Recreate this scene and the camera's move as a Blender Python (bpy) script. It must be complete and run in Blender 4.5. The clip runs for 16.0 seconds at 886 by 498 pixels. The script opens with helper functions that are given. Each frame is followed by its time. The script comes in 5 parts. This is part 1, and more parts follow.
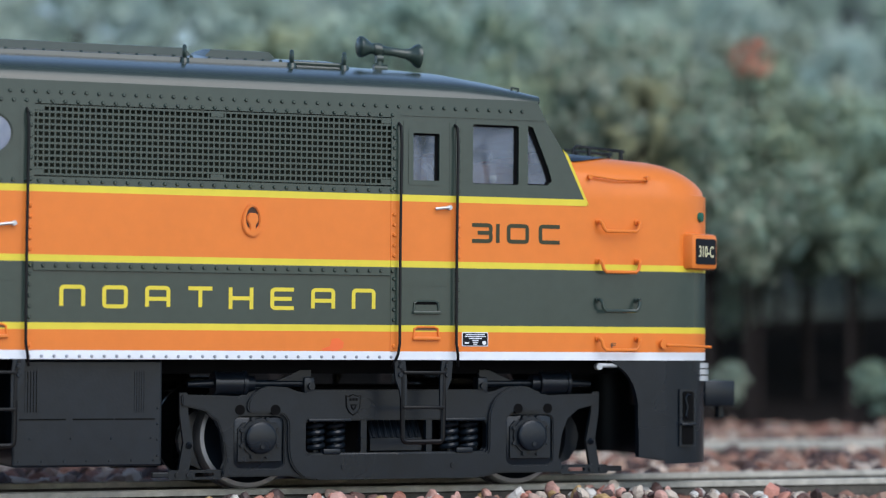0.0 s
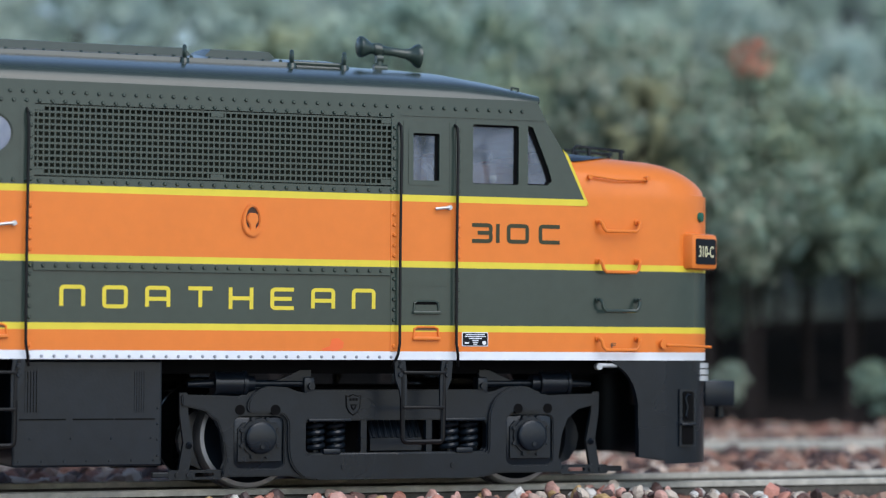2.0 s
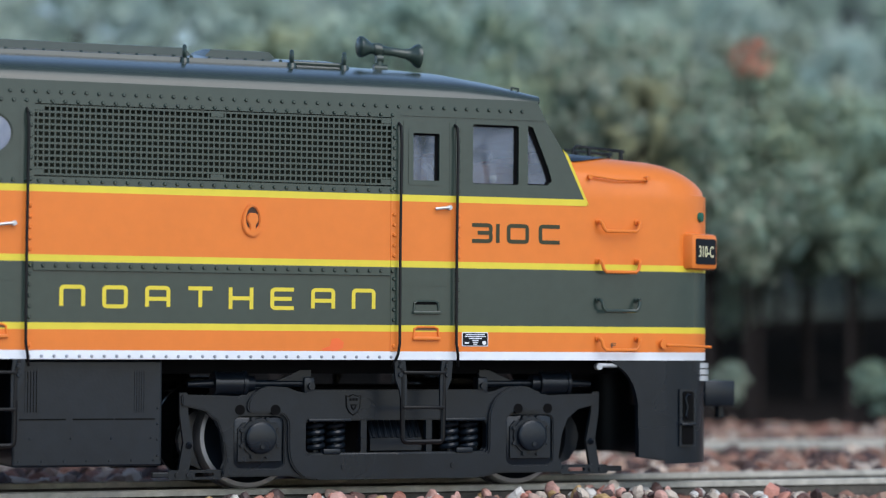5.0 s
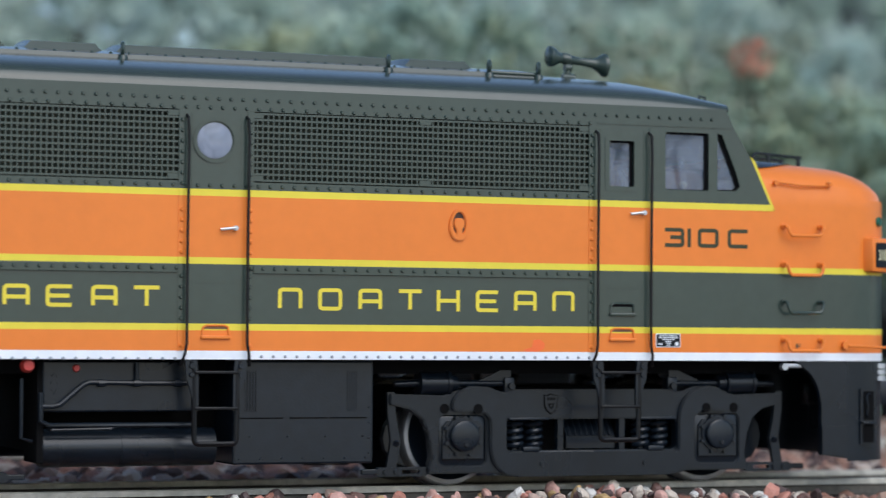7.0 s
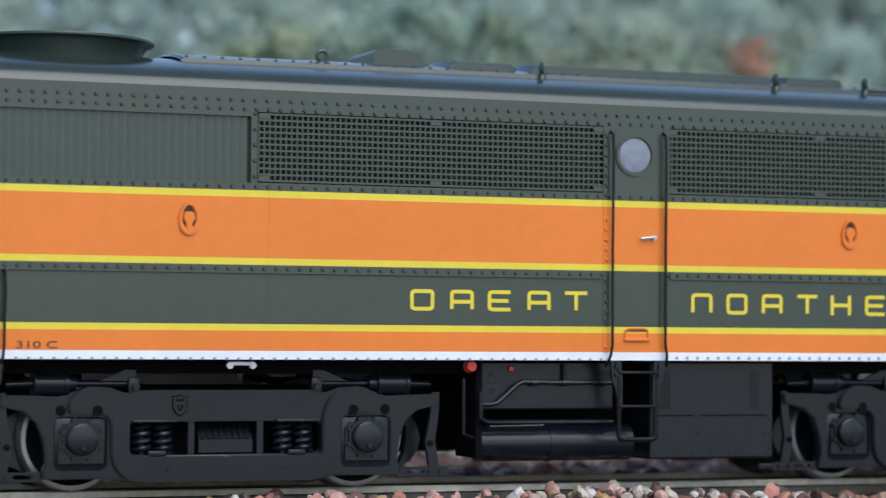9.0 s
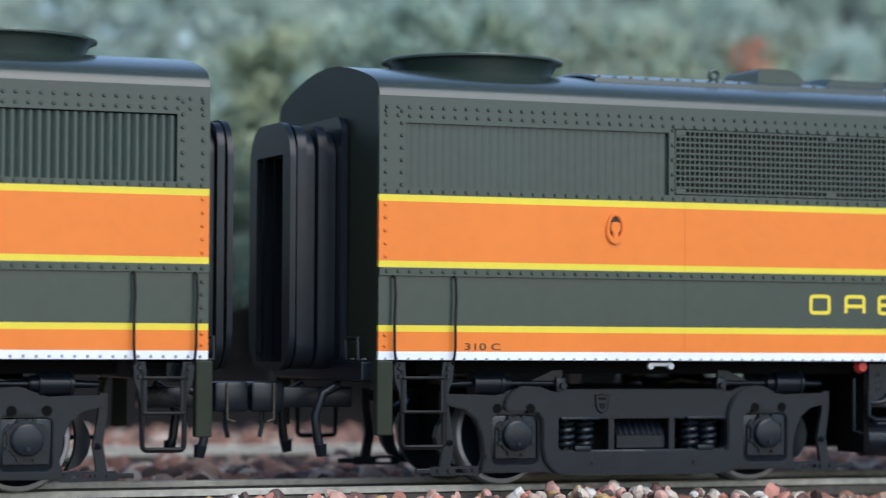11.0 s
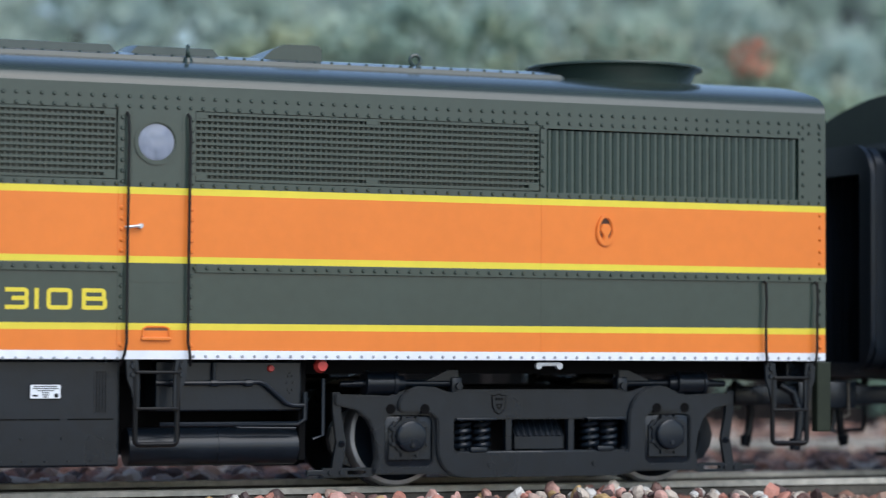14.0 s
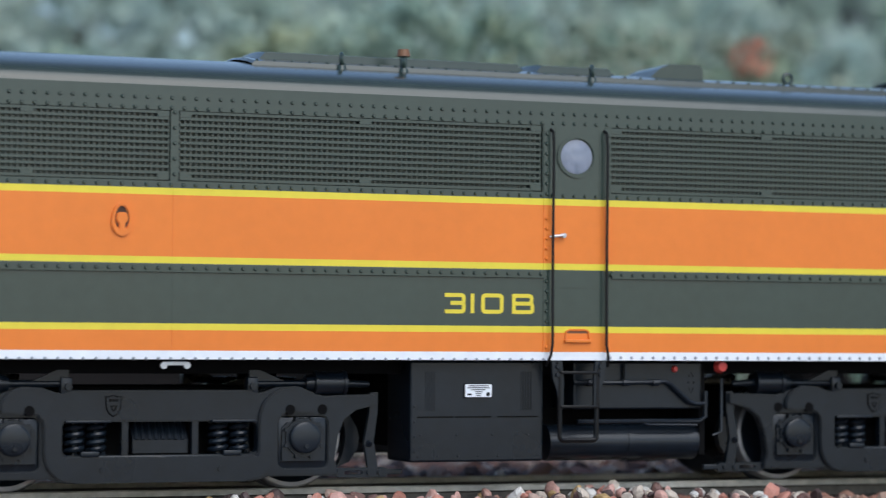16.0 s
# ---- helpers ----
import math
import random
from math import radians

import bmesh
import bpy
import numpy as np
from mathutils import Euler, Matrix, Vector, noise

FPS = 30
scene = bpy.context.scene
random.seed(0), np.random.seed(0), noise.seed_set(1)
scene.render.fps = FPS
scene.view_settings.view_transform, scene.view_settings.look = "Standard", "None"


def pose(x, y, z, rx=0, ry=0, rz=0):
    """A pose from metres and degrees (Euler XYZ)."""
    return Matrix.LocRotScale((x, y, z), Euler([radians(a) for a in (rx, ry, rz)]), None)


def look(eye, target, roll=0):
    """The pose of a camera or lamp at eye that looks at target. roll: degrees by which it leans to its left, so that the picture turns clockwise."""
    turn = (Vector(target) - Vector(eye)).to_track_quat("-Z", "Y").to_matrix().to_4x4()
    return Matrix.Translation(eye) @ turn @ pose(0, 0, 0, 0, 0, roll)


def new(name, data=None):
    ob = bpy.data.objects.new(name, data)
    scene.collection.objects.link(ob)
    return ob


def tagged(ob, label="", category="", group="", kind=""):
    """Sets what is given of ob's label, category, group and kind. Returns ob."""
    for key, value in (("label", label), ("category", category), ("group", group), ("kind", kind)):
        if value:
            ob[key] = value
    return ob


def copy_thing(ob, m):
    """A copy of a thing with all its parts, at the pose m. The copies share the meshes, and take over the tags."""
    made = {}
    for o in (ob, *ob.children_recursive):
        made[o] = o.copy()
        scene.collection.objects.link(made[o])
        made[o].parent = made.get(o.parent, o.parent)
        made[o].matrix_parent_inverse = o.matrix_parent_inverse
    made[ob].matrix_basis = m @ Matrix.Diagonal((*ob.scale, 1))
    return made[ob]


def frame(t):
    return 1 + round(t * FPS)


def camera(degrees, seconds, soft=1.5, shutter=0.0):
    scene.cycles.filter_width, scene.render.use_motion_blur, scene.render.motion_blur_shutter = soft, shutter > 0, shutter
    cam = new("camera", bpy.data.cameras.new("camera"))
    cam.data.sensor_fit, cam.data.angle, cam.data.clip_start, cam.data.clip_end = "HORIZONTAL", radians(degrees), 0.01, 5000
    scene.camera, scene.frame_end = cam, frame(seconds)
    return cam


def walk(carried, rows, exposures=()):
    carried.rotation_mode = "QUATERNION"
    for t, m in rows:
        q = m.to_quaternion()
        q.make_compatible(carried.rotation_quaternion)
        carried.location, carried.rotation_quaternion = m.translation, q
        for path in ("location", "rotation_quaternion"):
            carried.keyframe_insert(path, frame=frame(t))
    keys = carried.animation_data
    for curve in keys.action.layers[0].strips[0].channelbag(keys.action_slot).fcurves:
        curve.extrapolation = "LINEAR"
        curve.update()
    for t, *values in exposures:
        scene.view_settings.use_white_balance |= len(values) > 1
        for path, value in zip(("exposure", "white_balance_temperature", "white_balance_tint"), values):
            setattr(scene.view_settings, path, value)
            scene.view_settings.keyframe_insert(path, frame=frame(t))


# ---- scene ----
# A scale model train on a ballasted track before model woods; the code thinks in millimetres (U turns them into metres).
U = 0.001
cam = camera(19.95, 16.0, soft=1.2, shutter=0.25)
cam.data.dof.use_dof = True
cam.data.dof.focus_distance = 0.280
cam.data.dof.aperture_fstop = 34.0
EYE = pose(0, -281.67 * U, 16.72 * U, 92.095, -0.316, -21.628)
walk(cam, [(0.0, EYE), (16.0, EYE)], exposures=[(0.0, 0.22), (9.0, 0.21), (11.5, 0.48), (12.5, 0.53), (13.0, 0.50), (14.0, 0.32), (16.0, 0.21)])

# ---- light: bright overcast daylight ----
world = bpy.data.worlds.new("sky")
world.use_nodes = True
scene.world = world
wn = world.node_tree
sky = wn.nodes.new("ShaderNodeTexSky")
sky.sky_type, sky.sun_disc = "NISHITA", False
sky.sun_elevation, sky.sun_rotation = radians(43), radians(171)
sky.air_density, sky.dust_density, sky.ozone_density = 1.0, 1.0, 1.5
wn.links.new(sky.outputs[0], wn.nodes["Background"].inputs[0])
wn.nodes["Background"].inputs[1].default_value = 0.15
sun = new("sun", bpy.data.lights.new("sun", "SUN"))
sun.data.energy, sun.data.angle, sun.data.color = 1.40, radians(54), (0.945, 0.98, 1.0)
sun.matrix_basis = look((0.15, -0.94, 0.93), (0, 0, 0))


# ---- materials ----
def mat(name, color, rough=0.5, metal=0.0, vary=0.12, scale=600, bump=0.0, bscale=4000, coat=0.0, color2=None, random_hue=None, detail=4, spec=0.5, island=1.0):
    m = bpy.data.materials.new(name)
    m.use_nodes = True
    n, l = m.node_tree.nodes, m.node_tree.links
    b = n["Principled BSDF"]
    b.inputs["Roughness"].default_value, b.inputs["Metallic"].default_value = rough, metal
    b.inputs["Coat Weight"].default_value = coat
    b.inputs["Coat Roughness"].default_value = 0.25
    b.inputs["Specular IOR Level"].default_value = spec
    co = n.new("ShaderNodeTexCoord")
    nz = n.new("ShaderNodeTexNoise")
    nz.inputs["Scale"].default_value, nz.inputs["Detail"].default_value = scale, detail
    l.new(co.outputs["Object"], nz.inputs["Vector"])
    big = n.new("ShaderNodeTexNoise")
    big.inputs["Scale"].default_value = scale / 9
    l.new(co.outputs["Object"], big.inputs["Vector"])
    add = n.new("ShaderNodeMath")
    add.operation = "ADD"
    l.new(nz.outputs["Fac"], add.inputs[0]), l.new(big.outputs["Fac"], add.inputs[1])
    ramp = n.new("ShaderNodeMapRange")
    ramp.inputs["From Min"].default_value, ramp.inputs["From Max"].default_value = 0.7, 1.3
    l.new(add.outputs[0], ramp.inputs["Value"])
    mix = n.new("ShaderNodeMix")
    mix.data_type = "RGBA"
    c2 = color2 or [min(1, c * (1 + vary)) for c in color]
    c1 = color if color2 else [c * (1 - vary) for c in color]
    mix.inputs["A"].default_value, mix.inputs["B"].default_value = (*c1, 1), (*c2, 1)
    l.new(ramp.outputs[0], mix.inputs["Factor"])
    out = mix.outputs["Result"]
    if random_hue:
        info = n.new("ShaderNodeObjectInfo")
        isl = n.new("ShaderNodeNewGeometry")
        tot = n.new("ShaderNodeMath")
        tot.operation = "MULTIPLY_ADD"
        l.new(isl.outputs["Random Per Island"], tot.inputs[0]), l.new(info.outputs["Random"], tot.inputs[2])
        tot.inputs[1].default_value = island
        fr = n.new("ShaderNodeMath")
        fr.operation = "FRACT"
        l.new(tot.outputs[0], fr.inputs[0])
        cr = n.new("ShaderNodeValToRGB")
        cr.color_ramp.interpolation = "CONSTANT" if len(random_hue) > 4 else "LINEAR"
        while len(cr.color_ramp.elements) < len(random_hue):
            cr.color_ramp.elements.new(0.5)
        for e, (p, c) in zip(cr.color_ramp.elements, random_hue):
            e.position, e.color = p, (*c, 1)
        l.new(fr.outputs[0], cr.inputs[0])
        mul = n.new("ShaderNodeMix")
        mul.data_type, mul.blend_type = "RGBA", "MULTIPLY"
        mul.inputs["Factor"].default_value = 1
        l.new(cr.outputs[0], mul.inputs["A"]), l.new(out, mul.inputs["B"])
        out = mul.outputs["Result"]
    l.new(out, b.inputs["Base Color"])
    rr = n.new("ShaderNodeMapRange")
    rr.inputs["To Min"].default_value, rr.inputs["To Max"].default_value = rough * 0.88, min(1, rough * 1.12)
    l.new(big.outputs["Fac"], rr.inputs["Value"]), l.new(rr.outputs[0], b.inputs["Roughness"])
    if bump:
        bn = n.new("ShaderNodeTexNoise")
        bn.inputs["Scale"].default_value = bscale
        l.new(co.outputs["Object"], bn.inputs["Vector"])
        bp = n.new("ShaderNodeBump")
        bp.inputs["Strength"].default_value, bp.inputs["Distance"].default_value = bump, 0.0003
        l.new(bn.outputs["Fac"], bp.inputs["Height"]), l.new(bp.outputs[0], b.inputs["Normal"])
    return m


def glass(name, tint, clear=0.55):
    m = bpy.data.materials.new(name)
    m.use_nodes = True
    n, l = m.node_tree.nodes, m.node_tree.links
    b = n["Principled BSDF"]
    b.inputs["Base Color"].default_value, b.inputs["Roughness"].default_value = (*tint, 1), 0.08
    tr = n.new("ShaderNodeBsdfTransparent")
    tr.inputs[0].default_value = (0.85, 0.88, 0.92, 1)
    mx = n.new("ShaderNodeMixShader")
    nz = n.new("ShaderNodeTexNoise")
    nz.inputs["Scale"].default_value = 330
    co = n.new("ShaderNodeTexCoord")
    mp = n.new("ShaderNodeMapping")
    mp.inputs["Rotation"].default_value, mp.inputs["Scale"].default_value = (0, radians(25), 0), (1.2, 1, 0.6)
    nz.inputs["Distortion"].default_value = 0.8
    l.new(co.outputs["Object"], mp.inputs[0]), l.new(mp.outputs[0], nz.inputs["Vector"])
    mr = n.new("ShaderNodeMapRange")
    mr.inputs["From Min"].default_value, mr.inputs["From Max"].default_value = 0.3, 0.7
    mr.inputs["To Min"].default_value, mr.inputs["To Max"].default_value = clear - 0.22, clear + 0.22
    l.new(nz.outputs["Fac"], mr.inputs["Value"]), l.new(mr.outputs[0], mx.inputs[0])
    l.new(b.outputs[0], mx.inputs[1]), l.new(tr.outputs[0], mx.inputs[2])
    l.new(mx.outputs[0], n["Material Output"].inputs[0])
    return m


ROOFGREEN = mat("glossy_roof_green", (0.029, 0.043, 0.034), 0.23, vary=0.08, bump=0.012, coat=0.38)
ROOFGREEN.node_tree.nodes["Principled BSDF"].inputs["Coat Roughness"].default_value = 0.16
GREEN = mat("dark_green_paint", (0.0281, 0.0473, 0.0382), 0.25, vary=0.08, bump=0.02, coat=0.3)
ORANGE = mat("orange_paint", (0.84, 0.223, 0.037), 0.3, vary=0.04, bump=0.02, spec=0.32)
YELLOW = mat("yellow_paint", (0.80, 0.64, 0.045), 0.45, vary=0.05)
WHITE = mat("silver_white_paint", (0.84, 0.87, 0.92), 0.4, vary=0.06)
# Grey instead of white: the small shadows under the rivet heads are painted in.
SILLRIVET = mat("shaded_sill_rivet", (0.34, 0.37, 0.42), 0.4, vary=0.2)
BLACK = mat("black_plastic", (0.0064, 0.0106, 0.0166), 0.28, vary=0.25, bump=0.03, bscale=3000, spec=0.38)
# Near-black with the shade of recesses, gaps and holes put into the colour.
DEEP = mat("recess_shade_black", (0.004, 0.004, 0.0045), 0.8, vary=0.2, spec=0.1)
ENDGREEN = mat("satin_green_plastic", (0.025, 0.032, 0.021), 0.5, vary=0.12, bump=0.05, spec=0.2)
STEEL = mat("bright_wheel_steel", (0.34, 0.35, 0.37), 0.3, 0.5, vary=0.15, bump=0.1)
RAIL = mat("nickel_rail", (0.50, 0.48, 0.42), 0.6, 0.1, vary=0.28, scale=900, bump=0.1, bscale=2500)
RAILDARK = mat("dull_rail_web", (0.11, 0.10, 0.085), 0.6, 0.5, vary=0.3, scale=900)
SILVER = mat("silver_fitting", (0.5, 0.52, 0.55), 0.35, 0.6, vary=0.1)
RED = mat("red_paint", (0.55, 0.05, 0.04), 0.4, vary=0.1)
PATCH = mat("paint_touch_up", (0.95, 0.16, 0.03), 0.4, vary=0.05)
# Brown of the roof eye cap; also the painted shade in orange toe steps.
COPPER_SHADE = mat("copper_and_slot_shade", (0.2, 0.09, 0.04), 0.5, vary=0.2)
# Dark brown in place of orange: shade around the lug's tongue, painted.
RECESS = mat("lug_recess_shade", (0.05, 0.018, 0.008), 0.6)
PLATE = mat("plate_black", (0.006, 0.008, 0.012), 0.5, vary=0.1, spec=0.2)
WIRE = mat("black_wire", (0.004, 0.004, 0.005), 0.35, vary=0.2, spec=0.3)
NUMERAL = mat("olive_numeral", (0.055, 0.058, 0.032), 0.6, vary=0.1, spec=0.2)
GLASS = glass("window_glass", (0.20, 0.24, 0.31), 0.62)
LENS = glass("porthole_glass", (0.36, 0.40, 0.50), 0.3)
TIE = mat("tie_plastic", (0.05, 0.038, 0.03), 0.75, vary=0.3, bump=0.4, bscale=2500)
EARTH = mat("ballast_bed", (0.13, 0.09, 0.075), 0.9, scale=500, color2=(0.24, 0.17, 0.14), bump=0.8, bscale=900)
# Floor colour is near black: the shade under the crowns is painted in.
HILL = mat("shaded_woodland_floor", (0.012, 0.010, 0.009), 0.95, scale=60, color2=(0.018, 0.014, 0.013), bump=0.5, bscale=300, spec=0.1)
STONE = mat("crushed_stone", (0.7, 0.7, 0.7), 0.55, scale=700, color2=(1.05, 1.05, 1.05), bump=0.5, bscale=1800, random_hue=[
    (0.0, (0.62, 0.27, 0.20)), (0.17, (0.66, 0.56, 0.46)), (0.33, (0.55, 0.36, 0.16)), (0.42, (0.10, 0.065, 0.06)),
    (0.58, (0.70, 0.40, 0.33)), (0.72, (0.74, 0.70, 0.64)), (0.84, (0.22, 0.12, 0.10)), (0.93, (0.60, 0.42, 0.34))])
GRAVEL = mat("far_ballast", (0.7, 0.7, 0.7), 0.7, scale=500, color2=(1.05, 1.05, 1.05), random_hue=[
    (0.0, (0.30, 0.14, 0.095)), (0.2, (0.40, 0.26, 0.19)), (0.35, (0.09, 0.05, 0.04)), (0.52, (0.34, 0.18, 0.125)), (0.72, (0.58, 0.47, 0.38)), (0.85, (0.08, 0.046, 0.04))])
# The far slope's greyer, lighter colour has distance haze painted in.
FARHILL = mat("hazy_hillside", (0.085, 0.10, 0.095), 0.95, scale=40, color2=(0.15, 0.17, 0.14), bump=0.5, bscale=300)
# Unseen ground before the tracks, made pale to bounce fill light at the train.
BOUNCE = mat("unseen_bounce_ground", (0.27, 0.28, 0.29), 0.8, scale=30, vary=0.15)
# Brown bark darkened so that the trunks hold the shade below the crowns.
BARK = mat("shade_dark_bark", (0.016, 0.011, 0.010), 0.9, scale=200, color2=(0.032, 0.022, 0.019), bump=0.5, bscale=600)
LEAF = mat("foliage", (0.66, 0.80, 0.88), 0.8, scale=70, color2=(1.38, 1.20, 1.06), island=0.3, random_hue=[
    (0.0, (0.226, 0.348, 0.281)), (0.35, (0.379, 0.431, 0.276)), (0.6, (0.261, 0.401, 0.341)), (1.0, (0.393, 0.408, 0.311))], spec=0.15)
# Haze is put into these leaf colours: middle trees paler, far ones palest.
MIDLEAF = mat("thin_haze_foliage", (0.66, 0.80, 0.88), 0.8, scale=70, color2=(1.38, 1.20, 1.06), island=0.3, random_hue=[
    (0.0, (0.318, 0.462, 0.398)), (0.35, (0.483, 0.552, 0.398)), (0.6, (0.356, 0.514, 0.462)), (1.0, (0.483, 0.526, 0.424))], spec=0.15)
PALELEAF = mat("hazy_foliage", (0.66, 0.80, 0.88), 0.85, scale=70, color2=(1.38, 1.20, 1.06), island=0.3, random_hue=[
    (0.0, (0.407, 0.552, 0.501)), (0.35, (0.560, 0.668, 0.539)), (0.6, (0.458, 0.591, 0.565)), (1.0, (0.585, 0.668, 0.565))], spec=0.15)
REDLEAF = mat("red_foliage", (0.66, 0.27, 0.19), 0.8, vary=0.25, scale=90, spec=0.15)
GOLDLEAF = mat("golden_foliage", (0.36, 0.37, 0.22), 0.8, vary=0.3, scale=90, spec=0.15)


# ---- mesh helpers, all in millimetres ----
def mark(bm, before, mi):
    for f in bm.faces[before:]:
        f.material_index = mi


def box(bm, x0, x1, y0, y1, z0, z1, bev=0.0, mi=0):
    bm.faces.ensure_lookup_table()
    n = len(bm.faces)
    m = Matrix.LocRotScale(((x0 + x1) / 2, (y0 + y1) / 2, (z0 + z1) / 2), None, (abs(x1 - x0), abs(y1 - y0), abs(z1 - z0)))
    vs = bmesh.ops.create_cube(bm, size=1, matrix=m)["verts"]
    if bev:
        bmesh.ops.bevel(bm, geom=list({e for v in vs for e in v.link_edges}), offset=bev, segments=2, affect="EDGES", profile=0.5)
    bm.faces.ensure_lookup_table()
    mark(bm, n, mi)


def cyl(bm, p, q, r, r2=None, seg=16, caps=True, mi=0):
    p, q = Vector(p), Vector(q)
    turn = (q - p).to_track_quat("Z", "Y").to_matrix().to_4x4()
    vs = bmesh.ops.create_cone(bm, cap_ends=caps, segments=seg, radius1=r, radius2=r if r2 is None else r2, depth=(q - p).length,
                               matrix=Matrix.Translation((p + q) / 2) @ turn)["verts"]
    for f in {f for v in vs for f in v.link_faces}:
        f.material_index = mi


def tube(bm, pts, r, seg=8, mi=0):
    """A bent wire through pts."""
    bm.faces.ensure_lookup_table()
    n = len(bm.faces)
    pts = [Vector(p) for p in pts]
    rings = []
    for i, p in enumerate(pts):
        d = (pts[min(i + 1, len(pts) - 1)] - pts[max(i - 1, 0)]).normalized()
        a = (a - d * a.dot(d)).normalized() if i else d.orthogonal().normalized()
        b = d.cross(a)
        rings.append([bm.verts.new(p + r * (a * math.cos(k * math.tau / seg) + b * math.sin(k * math.tau / seg))) for k in range(seg)])
    for s, t in zip(rings, rings[1:]):
        for k in range(seg):
            bm.faces.new((s[k], s[(k + 1) % seg], t[(k + 1) % seg], t[k]))
    bm.faces.new(rings[0][::-1]), bm.faces.new(rings[-1])
    bm.faces.ensure_lookup_table()
    mark(bm, n, mi)


def plate(bm, outline, y0, y1, holes=(), mi=0):
    """An upright plate in the x-z plane from y0 to y1, with holes through it."""
    bm.faces.ensure_lookup_table()
    n = len(bm.faces)
    edges = []
    for loop in (outline, *holes):
        vs = [bm.verts.new((x, y0, z)) for x, z in loop]
        edges += [bm.edges.new((a, b)) for a, b in zip(vs, vs[1:] + vs[:1])]
    made = bmesh.ops.triangle_fill(bm, edges=edges, use_beauty=True)["geom"]
    faces = [g for g in made if isinstance(g, bmesh.types.BMFace)]
    ext = bmesh.ops.extrude_face_region(bm, geom=faces)["geom"]
    bmesh.ops.translate(bm, verts=[g for g in ext if isinstance(g, bmesh.types.BMVert)], vec=(0, y1 - y0, 0))
    bm.faces.ensure_lookup_table()
    mark(bm, n, mi)


def rect(x0, x1, z0, z1):
    return [(x0, z0), (x1, z0), (x1, z1), (x0, z1)]


def rrect(x0, x1, z0, z1, r, k=4):
    pts = []
    for cx, cz, a in ((x1 - r, z0 + r, -90), (x1 - r, z1 - r, 0), (x0 + r, z1 - r, 90), (x0 + r, z0 + r, 180)):
        pts += [(cx + r * math.cos(radians(a + 90 * i / k)), cz + r * math.sin(radians(a + 90 * i / k))) for i in range(k + 1)]
    return pts


def ring(cx, cz, rx, rz=None, k=24):
    return [(cx + rx * math.cos(math.tau * i / k), cz + (rz or rx) * math.sin(math.tau * i / k)) for i in range(k)]


def dot(bm, x, y, z, r, sgn=-1):
    """A rivet head on a side wall."""
    a = [bm.verts.new((x + r * math.cos(k * math.tau / 6), y, z + r * math.sin(k * math.tau / 6))) for k in range(6)]
    b = [bm.verts.new((x + 0.55 * r * math.cos(k * math.tau / 6), y + sgn * 0.8 * r, z + 0.55 * r * math.sin(k * math.tau / 6))) for k in range(6)]
    for k in range(6):
        bm.faces.new((a[k], a[(k + 1) % 6], b[(k + 1) % 6], b[k]))
    bm.faces.new(b)


def part(name, bm, material, parent=None, label="", at=None, smooth=False, mats=None):
    bmesh.ops.recalc_face_normals(bm, faces=bm.faces[:])
    bmesh.ops.scale(bm, vec=(U, U, U), verts=bm.verts[:])
    me = bpy.data.meshes.new(name)
    bm.to_mesh(me)
    bm.free()
    for m in mats or [material]:
        me.materials.append(m)
    if smooth:
        me.polygons.foreach_set("use_smooth", [True] * len(me.polygons))
        me.set_sharp_from_angle(angle=radians(38))
    ob = new(name, me)
    ob.parent = parent
    if at:
        ob.location = [c * U for c in at]
    return tagged(ob, label)


def same(name, ob, parent, at, rz=0.0):
    """A piece that shares ob's mesh."""
    o = new(name, ob.data)
    o.parent = parent
    o.matrix_basis = pose(at[0] * U, at[1] * U, at[2] * U, 0, 0, rz)
    return o


def words(name, text, x0, x1, y, z0, z1, material, parent, label=""):
    cu = bpy.data.curves.new(name, "FONT")
    cu.body, cu.extrude = text, 0.02 * U
    cu.materials.append(material)
    ob = new(name, cu)
    bpy.context.view_layer.update()
    w, h = max(ob.dimensions.x, 1e-6), max(ob.dimensions.y, 1e-6)
    lo = [min(c[i] for c in ob.bound_box) for i in (0, 1)]
    sx, sz = (x1 - x0) * U / w, (z1 - z0) * U / h
    ob.parent = parent
    ob.matrix_basis = Matrix.LocRotScale(((x0 * U - lo[0] * sx), y * U, (z0 * U - lo[1] * sz)), Euler((radians(90), 0, 0)), (sx, sz, 1))
    return tagged(ob, label)


SIDE = 18.25                              # half the body's width
BANDS = [(14.6, 15.55, 3), (15.55, 17.75, 1), (17.75, 18.48, 2), (18.48, 24.95, 0), (24.95, 25.68, 2), (25.68, 32.35, 1), (32.35, 33.1, 2)]
PAINTS = [GREEN, ORANGE, YELLOW, WHITE]


